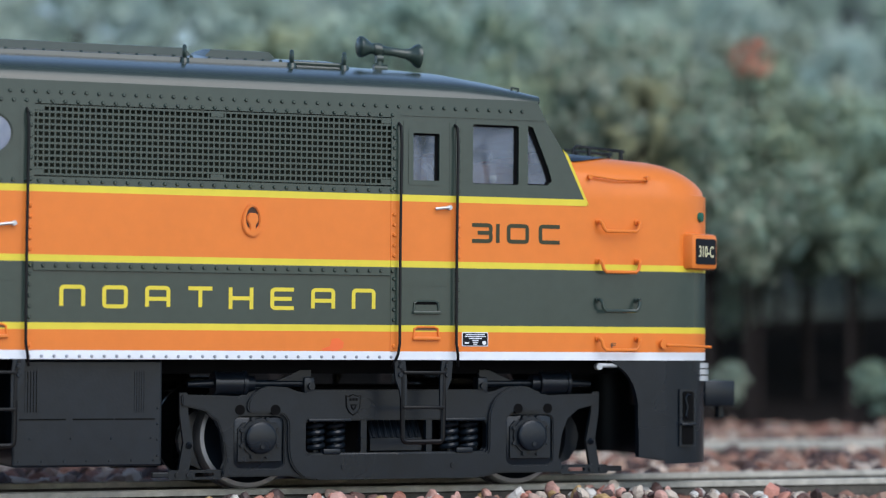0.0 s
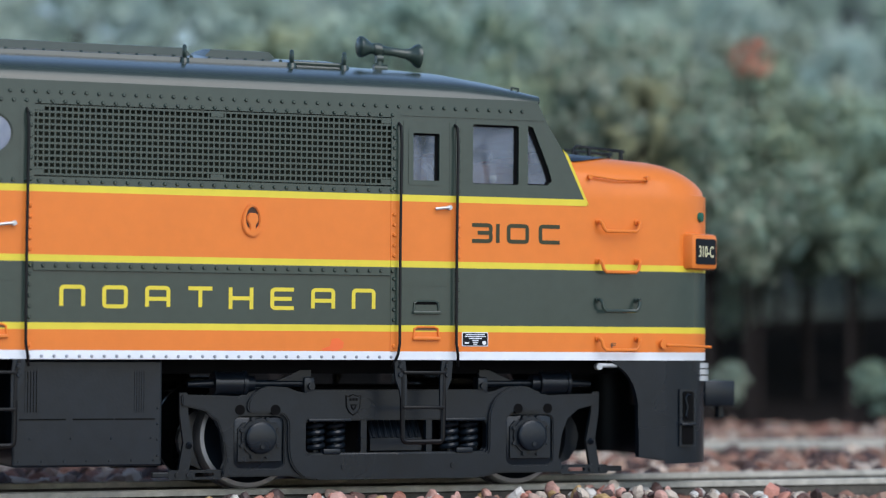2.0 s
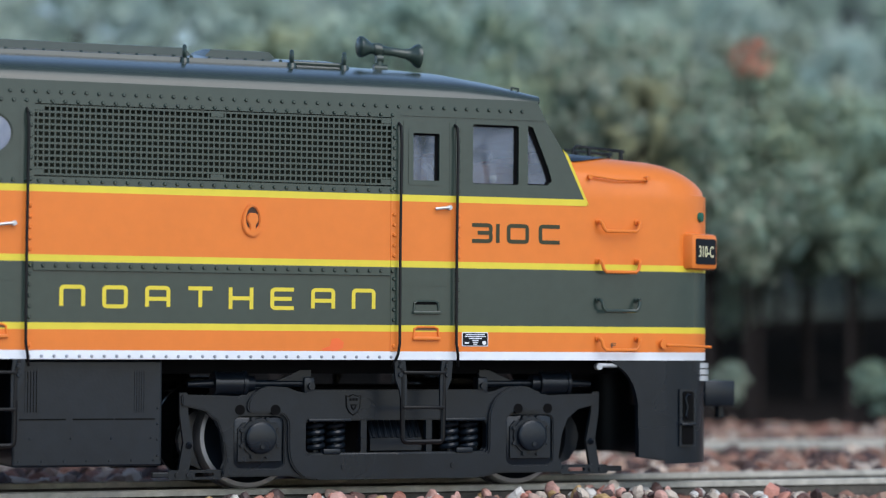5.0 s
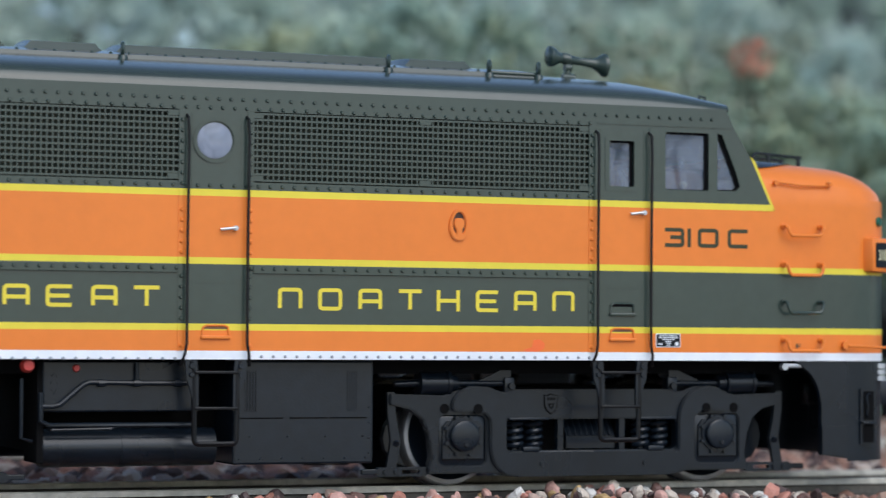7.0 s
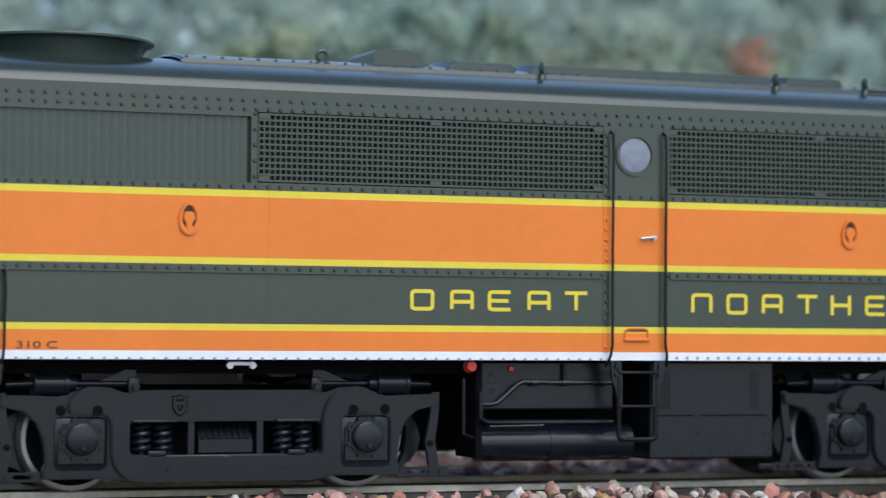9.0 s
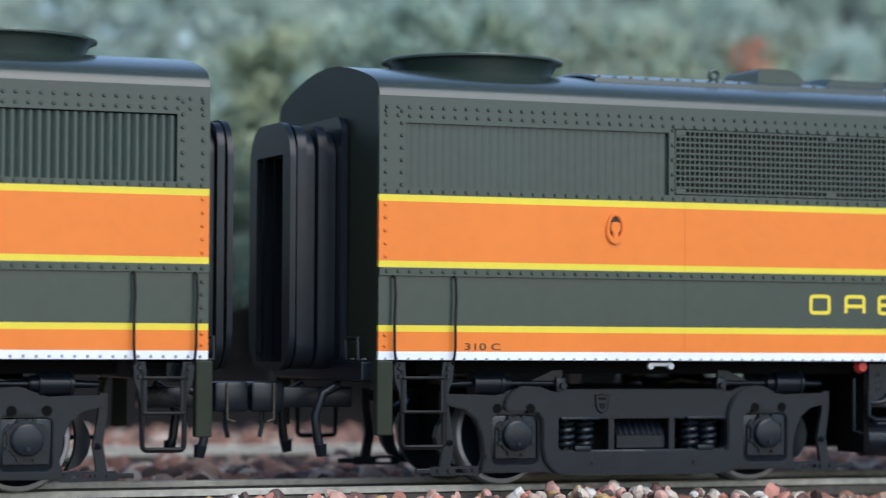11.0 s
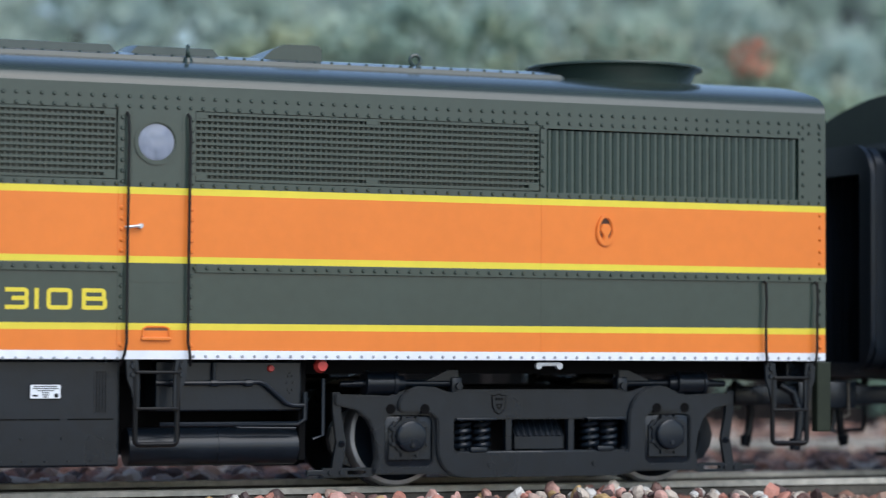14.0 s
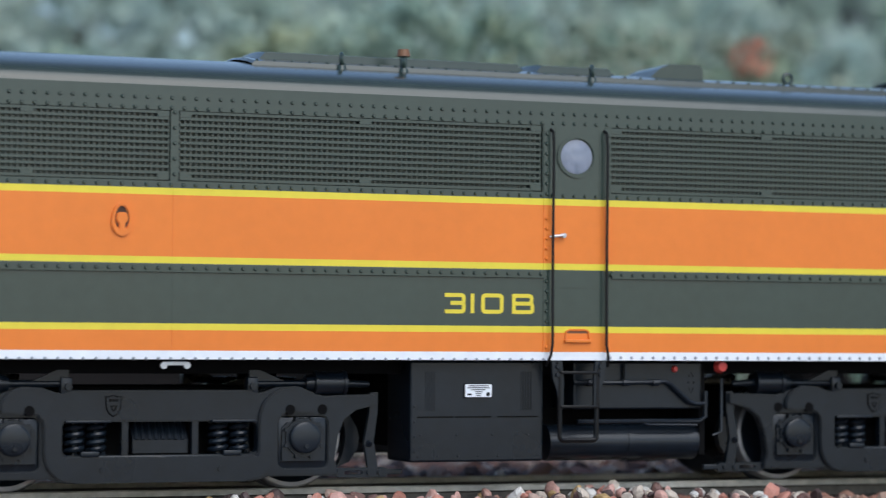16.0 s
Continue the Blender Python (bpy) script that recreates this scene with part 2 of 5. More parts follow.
# ---- the running gear ----
def wheelset(parent, x):
    """Two wheels and their axle, turned as one body; half of the profile is (across, radius, paint)."""
    half = [(0.0, 1.2, 1), (7.2, 1.2, 1), (7.2, 6.2, 1), (7.9, 6.2, 1), (7.9, 5.92, 0), (9.8, 5.82, 0), (10.1, 5.65, 0), (10.13, 5.2, 1),
            (9.7, 4.6, 1), (9.7, 2.2, 1), (10.3, 2.0, 1), (10.3, 1.2, 1), (12.0, 1.2, 1)]
    prof = [(-d, r, half[k - 1][2] if k else 1) for k, (d, r, _) in list(enumerate(half))[:0:-1]] + half
    bm, n = bmesh.new(), 40
    rings = [[bm.verts.new((r * math.cos(k * math.tau / n), d, r * math.sin(k * math.tau / n))) for k in range(n)] for d, r, _ in prof]
    for (p, q), (_, _, mi) in zip(zip(rings, rings[1:]), prof):
        for k in range(n):
            bm.faces.new((p[k], p[(k + 1) % n], q[(k + 1) % n], q[k])).material_index = mi
    for ring in (rings[0], rings[-1]):
        bm.faces.new(ring).material_index = 1
    return part("wheelset", bm, STEEL, parent, "bright steel wheels on a black axle", at=(x, 0, 5.9), smooth=True, mats=[STEEL, BLACK])


def flowing(pts, k=4):
    """Points of a smooth open curve through pts."""
    out = []
    for i in range(len(pts) - 1):
        a, b, c, d = [Vector(pts[min(max(j, 0), len(pts) - 1)]) for j in (i - 1, i, i + 1, i + 2)]
        for n in range(k):
            t = n / k
            v = 0.5 * (2 * b + (c - a) * t + (2 * a - 5 * b + 4 * c - d) * t ** 2 + (3 * b - a - 3 * c + d) * t ** 3)
            out.append((v.x, v.y))
    return out + [tuple(pts[-1])]


def truck_frame():
    h = [(0, 11.2), (10.2, 11.2), (11.2, 10.9), (11.8, 11.0), (13.2, 11.5), (15.5, 11.6), (17.3, 11.0), (18.8, 10.5), (20.6, 10.6), (25.2, 10.7),
         (25.2, 9.5), (22.6, 8.9), (21.2, 7.8), (20.5, 6.0), (20.1, 3.4), (20.4, 2.6), (20.6, 1.6), (12.4, 1.6), (11.4, 1.3), (10.2, 1.15), (0, 1.15)]
    return h + [(-x, z) for x, z in h[-2:0:-1]]


def truck(parent, x, tag):
    """A two-axle truck under a locomotive; returns its wheelsets."""
    e = new("truck", None)
    e.parent, e.location = parent, (x * U, 0, 0)
    tagged(e, "black two-axle truck with cast side frames and springs")
    sets = [wheelset(e, -16.35), wheelset(e, 16.35)]
    bm = bmesh.new()
    box(bm, -20, 20, -6.4, 6.4, 3.5, 11.5, 0.4)
    box(bm, -11, 11, -9.9, 9.9, 3.0, 11.0, 0.3)
    # Blacker than the side frames: the shade between them is in the colour.
    part("bolster", bm, DEEP, e)
    for s in (-1, 1):
        y = s * 13.3
        bm = bmesh.new()
        holes = [rrect(-11.0, 11.0, 4.15, 7.75, 0.7)] + [rrect(c - 2.9, c + 2.9, 2.5, 8.3, 0.8) for c in (-16.35, 16.35)]
        plate(bm, truck_frame(), y - 0.75, y + 0.75, holes)
        bmesh.ops.bevel(bm, geom=[d for d in bm.edges if len(d.link_faces) == 2 and d.calc_face_angle(0) > 0.6], offset=0.14, segments=2, affect="EDGES")
        # the raised flange that sweeps from the lower beam over each axle box
        for c in (-1, 1):
            hump = [(0, 1.15), (9.8, 1.15), (11.3, 1.5), (12.5, 2.6), (13.05, 4.3), (13.1, 7.3), (13.4, 8.1), (14.2, 8.6), (16.8, 8.65), (17.7, 8.9), (17.75, 9.8), (17.2, 10.7),
                    (16.2, 11.4), (14.9, 11.6), (13.5, 11.3), (12.2, 10.5), (11.4, 9.3), (11.05, 7.7), (11.0, 4.3), (10.4, 4.1), (0, 4.1)]
            t = bmesh.new()
            plate(t, [(c * px, pz) for px, pz in hump[:1] + flowing(hump[1:-1]) + hump[-1:]], y + s * 1.3, y + s * 0.6)
            bmesh.ops.recalc_face_normals(t, faces=t.faces[:])
            bmesh.ops.bevel(t, geom=[d for d in t.edges if len(d.link_faces) == 2 and d.calc_face_angle(0) > 0.9 and abs(d.verts[0].co.x) > 0.1], offset=0.16, segments=2, affect="EDGES")
            m = {v: bm.verts.new(v.co) for v in t.verts}
            for f in t.faces:
                bm.faces.new([m[v] for v in f.verts])
            t.free()
            box(bm, c * 5.7, c * 10.7, y + s * 0.5, y + s * 1.25, 7.65, 7.95, 0.08)
            cyl(bm, (c * 6.6, y + s * 0.7, 2.6), (c * 6.6, y + s * 1.45, 2.6), 0.32, seg=8)
            box(bm, c * 7.0, c * 9.0, y + s * 0.6, y + s * 1.4, 4.0, 4.6, 0.08)
            box(bm, c * 3.6, c * 4.3, y - 0.5, y + 0.5, 4.1, 7.8)
        part("side_frame", bm, BLACK, e, "cast black side frame", smooth=True)
        # Dark discs on the surface imitate the shade inside the frame's round holes.
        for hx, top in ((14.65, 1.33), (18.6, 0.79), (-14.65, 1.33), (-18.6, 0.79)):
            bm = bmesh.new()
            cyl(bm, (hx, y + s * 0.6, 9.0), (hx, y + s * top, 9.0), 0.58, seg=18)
            part("hole_shade_disc", bm, DEEP, e)
        if s < 0:
            bm = bmesh.new()
            shield = [(0, -1.15), (0.45, -0.85), (0.72, -0.3), (0.78, 0.85), (0.4, 0.8), (0, 1.0), (-0.4, 0.8), (-0.78, 0.85), (-0.72, -0.3), (-0.45, -0.85)]
            plate(bm, [(-5.35 + 1.18 * a, 9.6 + 1.15 * b) for a, b in shield], y - 0.8, y - 0.7, mi=1)
            plate(bm, [(-5.35 + a, 9.6 + b) for a, b in shield], y - 0.92, y - 0.7)
            for k in range(3):
                box(bm, -5.84 + 0.36 * k, -5.58 + 0.36 * k, y - 0.95, y - 0.8, 9.95, 10.25, mi=1)
            plate(bm, [(-5.75, 9.55), (-4.95, 9.55), (-5.1, 9.1), (-5.35, 8.85), (-5.6, 9.1)], y - 0.95, y - 0.8, mi=1)
            plate(bm, [(-5.55, 9.42), (-5.15, 9.42), (-5.35, 9.08)], y - 0.98, y - 0.8)
            part("shield_emblem", bm, BLACK, e, "small raised shield emblem", mats=[BLACK, DEEP])
        for c in (-1, 1):
            ax = c * 16.35
            bm = bmesh.new()
            box(bm, ax - 2.85, ax + 2.85, y - 0.5, y + 0.45, 2.3, 8.2, 0.2)
            plate(bm, [(ax - 2.5, 3.3), (ax + 2.5, 3.3), (ax + 2.5, 6.9), (ax + 1.9, 7.6), (ax - 1.9, 7.6), (ax - 2.5, 6.9)], y + s * 0.9, y + s * 0.4)
            cyl(bm, (ax, y, 5.9), (ax, y + s * 1.15, 5.9), 2.25, 2.15, 24)
            for k in range(8):
                a = (k + 0.5) * math.tau / 8
                cyl(bm, (ax + 2.25 * math.cos(a), y + s * 0.6, 5.9 + 2.25 * math.sin(a)), (ax + 2.25 * math.cos(a), y + s * 1.25, 5.9 + 2.25 * math.sin(a)), 0.24, seg=8)
            part("axle_box", bm, BLACK, e, smooth=True)
            bm = bmesh.new()
            cyl(bm, (ax, y + s * 1.0, 5.9), (ax, y + s * 1.75, 5.9), 1.78, 1.74, 32)
            cyl(bm, (ax, y + s * 1.75, 5.9), (ax, y + s * 1.86, 5.9), 1.74, 1.55, 32, caps=False)
            cyl(bm, (ax, y + s * 1.86, 5.9), (ax, y + s * 1.98, 5.9), 1.55, 0.9, 32)
            cyl(bm, (ax, y + s * 1.9, 4.95), (ax, y + s * 2.15, 4.95), 0.3, 0.25, 8)
            part("axle_cap", bm, BLACK, e, "round axle bearing cap", smooth=True)
            for sx in (6.9, 9.3):
                bm = bmesh.new()
                pts = [(c * sx + 0.86 * math.cos(a), y + s * -0.75 + 0.86 * math.sin(a), 4.2 + 3.6 * a / (math.tau * 4.5)) for a in [k * math.tau / 12 for k in range(55)]]
                tube(bm, pts, 0.33, 8)
                cyl(bm, (c * sx, y - s * 0.75, 4.1), (c * sx, y - s * 0.75, 7.8), 0.4, seg=8)
                part("spring", bm, BLACK, e, "coil spring", smooth=True)
            # brake cylinder, rod and lever
            bm = bmesh.new()
            zc = 11.9
            cyl(bm, (c * 17.95, y - s * 0.2, zc), (c * 21.45, y - s * 0.2, zc), 1.35, seg=20)
            cyl(bm, (c * 17.75, y - s * 0.2, zc), (c * 18.2, y - s * 0.2, zc), 1.5, seg=20)
            cyl(bm, (c * 21.1, y - s * 0.2, zc), (c * 21.5, y - s * 0.2, zc), 1.5, seg=20)
            cyl(bm, (c * 16.8, y - s * 0.2, zc), (c * 17.8, y - s * 0.2, zc), 0.9, 1.0, 14)
            cyl(bm, (c * 11.0, y - s * 0.2, zc), (c * 16.9, y - s * 0.2, zc), 0.42, seg=10)
            cyl(bm, (c * 21.4, y - s * 0.2, zc), (c * 24.4, y - s * 0.2, zc - 0.1), 0.5, 0.35, 10)
            box(bm, *sorted((c * 9.9, c * 11.1)), y - 0.7, y + 0.9, 10.3, 12.6, 0.12)
            cyl(bm, (c * 10.4, y + s * 0.9, 11.6), (c * 10.4, y + s * 1.3, 11.6), 0.4, seg=8)
            plate(bm, [(c * 10.2, 13.4), (c * 11.4, 13.4), (c * 14.2, 12.2), (c * 10.2, 12.2)], y - 0.3, y + 0.3)
            part("brake_cylinder", bm, BLACK, e, "brake cylinder with push rod", smooth=True)
            bm = bmesh.new()
            plate(bm, [(c * 24.5, 10.9), (c * 25.4, 10.9), (c * 25.35, 8.6), (c * 24.9, 5.4), (c * 25.5, 2.0), (c * 24.3, 2.0), (c * 23.75, 5.2), (c * 24.35, 8.4)], y - 0.3, y + 0.3)
            cyl(bm, (c * 24.3, y + s * 0.2, 5.2), (c * 24.3, y + s * 0.55, 5.0), 0.35, seg=8)
            part("brake_hanger", bm, BLACK, e)
            bm = bmesh.new()
            arc = [(c * (16.35 + 6.5 * math.cos(a)), 5.9 + 6.5 * math.sin(a)) for a in [radians(-34 + 6 * k) for k in range(12)]]
            outer = [(c * 23.4, 8.2), (c * 24.2, 6.8), (c * 24.5, 5.6), (c * 24.2, 4.2), (c * 23.3, 2.9)]
            plate(bm, arc + outer, -9.8 if s < 0 else 8.6, -8.6 if s < 0 else 9.8)
            part("brake_shoe", bm, BLACK, e)
            bm = bmesh.new()
            plate(bm, rrect(c * 20.4 if c > 0 else -26.6, 26.6 if c > 0 else -20.4, 1.35, 2.4, 0.4), y - 0.35, y + 0.35, [rrect(*sorted((c * 21.4, c * 23.6)), 1.65, 2.1, 0.2)])
            box(bm, *sorted((c * 26.4, c * 28.4)), y - 0.3, y + 0.3, 1.6, 2.2, 0.1)
            for k in (24.3, 25.6):
                cyl(bm, (c * k, y + s * 0.3, 1.9), (c * k, y + s * 0.6, 1.9), 0.3, seg=8)
            tube(bm, [(c * 12.6, y + s * 0.5, 2.0), (c * 20.6, y + s * 0.5, 2.1)], 0.2, 6)
            part("brake_beam", bm, BLACK, e)
        bm = bmesh.new()
        lo = [(-0.2, 4.3), (-0.2, 5.75), (-1.6, 7.7), (-1.6, 4.3)]
        a = [bm.verts.new((-2.9, y + s * p, z)) for p, z in lo]
        b = [bm.verts.new((3.3, y + s * p, z)) for p, z in lo]
        bm.faces.new(a), bm.faces.new(b)
        for k in range(4):
            bm.faces.new((a[k], a[(k + 1) % 4], b[(k + 1) % 4], b[k]))
        part("snubber_box", bm, BLACK, e, "sloping black box between the springs")
        first = None
        for k in range(8):
            at = (-2.5 + 0.74 * k, y, 0)
            if first is None:
                bm = bmesh.new()
                tube(bm, [(0, s * -0.15, 5.75), (0, s * -1.55, 7.7)], 0.2, 6)
                first = part("rib", bm, BLACK, e, at=at)
            else:
                same("rib", first, e, at)
    return e, sets


# ---- the bodies ----
def roof_profile():
    h = [(18.25, 44.2), (18.14, 44.65), (17.92, 45.1), (17.6, 45.5), (17.15, 45.85), (16.55, 46.15), (15.6, 46.5), (13.5, 47.1), (10.5, 47.75), (7.5, 48.3), (4.0, 48.75), (0, 48.95)]
    return [(-y, z) for y, z in h] + h[-2::-1]


def roof_height(u, cab):
    if not cab or u <= 48:
        return 48.95
    return float(np.interp(u, [48, 54, 58, 61, 63.2], [48.95, 48.6, 47.85, 46.95, 46.1]))


def roof(parent, u0, u1, cab):
    bm = bmesh.new()
    stations = list(np.arange(u0, u1 - 14, 6.0)) + list(np.linspace(u1 - 14, u1, 15))
    prof, rows = roof_profile(), []
    for u in stations:
        top = roof_height(u, cab)
        k = min(1, max(0, (u - 50) / 13)) if cab else 0
        row = []
        for y, z in prof:
            eave = 44.2 - 0.1 * k
            row.append(bm.verts.new((u + 3 * k * (1 - (y / SIDE) ** 2), y, eave + (z - 44.2) * (top - eave) / 4.75)))
        rows.append(row)
    for a, b in zip(rows, rows[1:]):
        for i in range(len(prof) - 1):
            bm.faces.new((a[i], a[i + 1], b[i + 1], b[i]))
    if cab:
        low = [bm.verts.new((63.95 + 3.6 * (1 - (y / SIDE) ** 2), y, 41.9)) for y, z in prof]
        lip = [bm.verts.new((63.05 + 3.2 * (1 - (y / SIDE) ** 2), y, 43.7)) for y, z in prof]
        for a, b in ((rows[-1], lip), (lip, low)):
            for i in range(len(prof) - 1):
                bm.faces.new((a[i], a[i + 1], b[i + 1], b[i]))
    return part("roof", bm, ROOFGREEN, parent, "dark green curved roof reflecting the sky", smooth=True)


def end_wall(parent, u, out, reach=7.0):
    """An end of a body, with its diaphragm; out is +1 or -1."""
    bm = bmesh.new()
    prof = [(-SIDE + 0.02, 12.0)] + [(y * 0.999, z - 0.02) for y, z in roof_profile()] + [(SIDE - 0.02, 12.0)]
    a = [bm.verts.new((u, y, z)) for y, z in prof]
    b = [bm.verts.new((u - out * 0.8, y, z)) for y, z in prof]
    bm.faces.new(a), bm.faces.new(b)
    for i in range(len(prof)):
        j = (i + 1) % len(prof)
        bm.faces.new((a[i], a[j], b[j], b[i]))
    wall = part("end_wall", bm, ENDGREEN, parent, "flat dark green end wall")
    def arch(w, z0, z1, r):
        return rrect(-w, w, z0, z1, r, 6)
    def slab(bm, outline, xa, xb, hole=None, mi=0):
        t = bmesh.new()
        plate(t, outline, xa, xb, [hole] if hole else [])
        vs = {}
        for v in t.verts:
            vs[v.index] = None
        t.verts.ensure_lookup_table()
        m = {v: bm.verts.new((v.co.y, v.co.x, v.co.z)) for v in t.verts}
        for f in t.faces:
            nf = bm.faces.new([m[v] for v in f.verts])
            nf.material_index = mi
        t.free()
    bm = bmesh.new()
    slab(bm, arch(8.3, 13.2, 42.6, 2.0), u + out * 0.2, u + out * 1.0, arch(5.2, 14.0, 39.0, 0.6))
    part("diaphragm_mount", bm, BLACK, parent, "black diaphragm mount")
    for k in range(4):
        bm = bmesh.new()
        w = 7.4 if k % 2 else 6.6
        slab(bm, arch(w, 13.4, 41.6 - (0 if k % 2 else 0.8), 3.0), u + out * (1.1 + (reach - 1.9) / 4 * k), u + out * (1.1 + (reach - 1.9) / 4 * (k + 0.85)), arch(5.0, 14.0, 38.4, 0.6))
        part("bellows_fold", bm, BLACK, parent, "folded black diaphragm bellows", smooth=True)
    bm = bmesh.new()
    slab(bm, arch(7.8, 13.2, 42.0, 4.5), u + out * (reach - 0.7), u + out * reach, arch(5.0, 14.2, 38.2, 0.3))
    part("face_plate", bm, BLACK, parent, "black arched face plate with a door opening", smooth=True)
    bm = bmesh.new()
    box(bm, u + out * 0.1, u + out * 0.4, -5.2, 5.2, 13.6, 39, 0)
    part("end_door", bm, DEEP, parent, "dark end door")
    # coupler, hoses and the step posts at the corners
    bm = bmesh.new()
    box(bm, *sorted((u - out * 3, u + out * 6.2)), -1.3, 1.3, 8.9, 11.3, 0.2)
    box(bm, *sorted((u + out * 5.6, u + out * 9.6)), -2.1, 1.8, 8.4, 11.9, 0.35)
    tube(bm, [(u + out * 7.6, 0.3, 8.4), (u + out * 7.6, 0.3, 6.8), (u + out * 7.9, 0.3, 5.4)], 0.28)
    part("coupler", bm, BLACK, parent, "black knuckle coupler", smooth=True)
    bm = bmesh.new()
    tube(bm, [(u + out * 7.0, -2.3, 11.8), (u + out * 7.0, -2.35, 9.4), (u + out * 7.0, -2.4, 7.6), (u + out * 7.9, -2.4, 7.3)], 0.15)
    part("coupler_pin", bm, RAILDARK, parent, "thin steel coupler pin", smooth=True)
    bm = bmesh.new()
    for s in (-1, 1):
        tube(bm, [(u + out * 0.6, s * 6.0, 11.5), (u + out * 2.4, s * 6.2, 10.6), (u + out * 3.3, s * 6.3, 8.0), (u + out * 3.0, s * 6.4, 5.2), (u + out * 2.6, s * 6.4, 4.2)], 0.55, 10)
        cyl(bm, (u + out * 2.7, s * 6.4, 4.8), (u + out * 2.5, s * 6.4, 3.4), 0.8, 0.6, 10)
    part("air_hose", bm, BLACK, parent, "black air hoses", smooth=True)
    for s in (-1, 1):
        bm = bmesh.new()
        box(bm, *sorted((u - out * 1.5, u + out * 0.35)), s * SIDE - 0.7, s * SIDE + 0.7, 6.2, 14.5, 0.15)
        part("corner_post", bm, ENDGREEN, parent)
    bm = bmesh.new()
    tube(bm, [(u + out * 0.5, -15.5, 14.6), (u + out * 1.4, -15.5, 14.6), (u + out * 1.4, -15.5, 17.0), (u + out * 1.4, -11.5, 17.0), (u + out * 1.4, -11.5, 14.6), (u + out * 0.5, -11.5, 14.6)], 0.22)
    box(bm, *sorted((u - out * 4, u + out * 1.2)), -16, 16, 12.2, 14.4, 0.2)
    part("end_sill", bm, BLACK, parent)
    return wall


def grille(parent, u0, u1, z0, z1, s, back=0.0):
    """An open lattice of bars over a dark recess, in a shallow slot of the side."""
    bm = bmesh.new()
    y = s * (SIDE - 0.15)
    nx, nz = max(4, round((u1 - u0) / 0.63)), 11
    for i in range(nx + 1):
        x = u0 + (u1 - u0) * i / nx
        box(bm, x - 0.085, x + 0.085, y - s * (0.2 + back), y + s * (0.04 - back), z0, z1)
    for j in range(nz + 1):
        z = z0 + (z1 - z0) * j / nz
        hb = 0.15 if back else 0.115
        box(bm, u0, u1, y - s * 0.2, y + s * 0.08, z - hb, z + hb)
    for x0, x1 in ((u0, u0 + 1.3), (u1 - 1.3, u1), ((u0 + u1) / 2 - 0.7, (u0 + u1) / 2 + 0.7)):
        for z in (z0 + 0.2, z1 - 0.2):
            box(bm, x0, x1, y - s * 0.2, y + s * 0.14, z - 0.3, z + 0.3)
    part("grille", bm, GREEN, parent, "fine square-mesh air intake grille")
    bm = bmesh.new()
    box(bm, u0 - 0.6, u1 + 0.6, y - s * 1.1, y - s * 0.75, z0 - 0.6, z1 + 0.6)
    part("grille_backing", bm, GREEN if back else ENDGREEN, parent)


def shutters(parent, u0, u1, z0, z1, s, deep=0.3):
    bm = bmesh.new()
    y = s * (SIDE - 0.55)
    n = round((u1 - u0) / 0.98)
    pts = []
    for i in range(n):
        x = u0 + (u1 - u0) * i / n
        w = (u1 - u0) / n
        pts += [(x, 0.0), (x + 0.35 * w, deep), (x + 0.62 * w, deep)]
    pts.append((u1, 0.0))
    a = [bm.verts.new((x, y + s * d, z0)) for x, d in pts]
    b = [bm.verts.new((x, y + s * d, z1)) for x, d in pts]
    for i in range(len(pts) - 1):
        bm.faces.new((a[i], a[i + 1], b[i + 1], b[i]))
    part("radiator_shutter", bm, GREEN, parent, "vertically ribbed radiator shutter")


def handrail(parent, u, z0, z1, s, kick=0.0):
    bm = bmesh.new()
    y = s * (SIDE + 0.75)
    tube(bm, [(u, s * SIDE, z1 + 0.5), (u, y, z1 + 0.1), (u + 0.1, y, z1 - 2), (u, y, (z0 + z1) / 2), (u, y, z0 + 1.2), (u + kick * 0.4, y, z0), (u + kick, s * SIDE, z0 - 1.3)], 0.165)
    part("handrail", bm, WIRE, parent, "thin black wire handrail", smooth=True)


def ladder(parent, u0, u1, z0, z1, s, rungs):
    """A bent wire loop with rungs, hung from two bolted brackets."""
    bm = bmesh.new()
    y = s * (SIDE + 0.25)
    loop = bend((u0 + 0.25, z1 - 1.0), (u0 + 0.35, z0 + 0.25), (u1 - 0.35, z0 + 0.25), (u1 - 0.25, z1 - 1.0), r=0.55)
    tube(bm, [(u0 - 0.1, y, z1 + 0.3)] + [(x, y, z) for x, z in loop] + [(u1 + 0.1, y, z1 + 0.3)], 0.3, 8)
    for z in rungs[:-1]:
        box(bm, u0 + 0.3, u1 - 0.3, y - 0.5, y + 0.5, z - 0.17, z + 0.17, 0.07)
    part("step_ladder", bm, WIRE, parent, "black step ladder below the door", smooth=True)
    for u, d in ((u0, 1), (u1, -1)):
        bm = bmesh.new()
        plate(bm, [(u - d * 0.75, z1 + 0.35), (u + d * 0.55, z1 + 0.35), (u + d * 0.75, z1 - 1.6), (u + d * 0.75, z1 - 5.2), (u + d * 0.25, z1 - 5.0), (u - d * 0.1, z1 - 3.0), (u - d * 0.6, z1 - 1.7)], y - 0.2, y + 0.2)
        for z in (z1 - 0.3, z1 - 1.25):
            cyl(bm, (u - d * 0.05, y, z), (u - d * 0.05, y + s * 0.5, z), 0.33, 0.25, 8)
        part("ladder_bracket", bm, BLACK, parent)


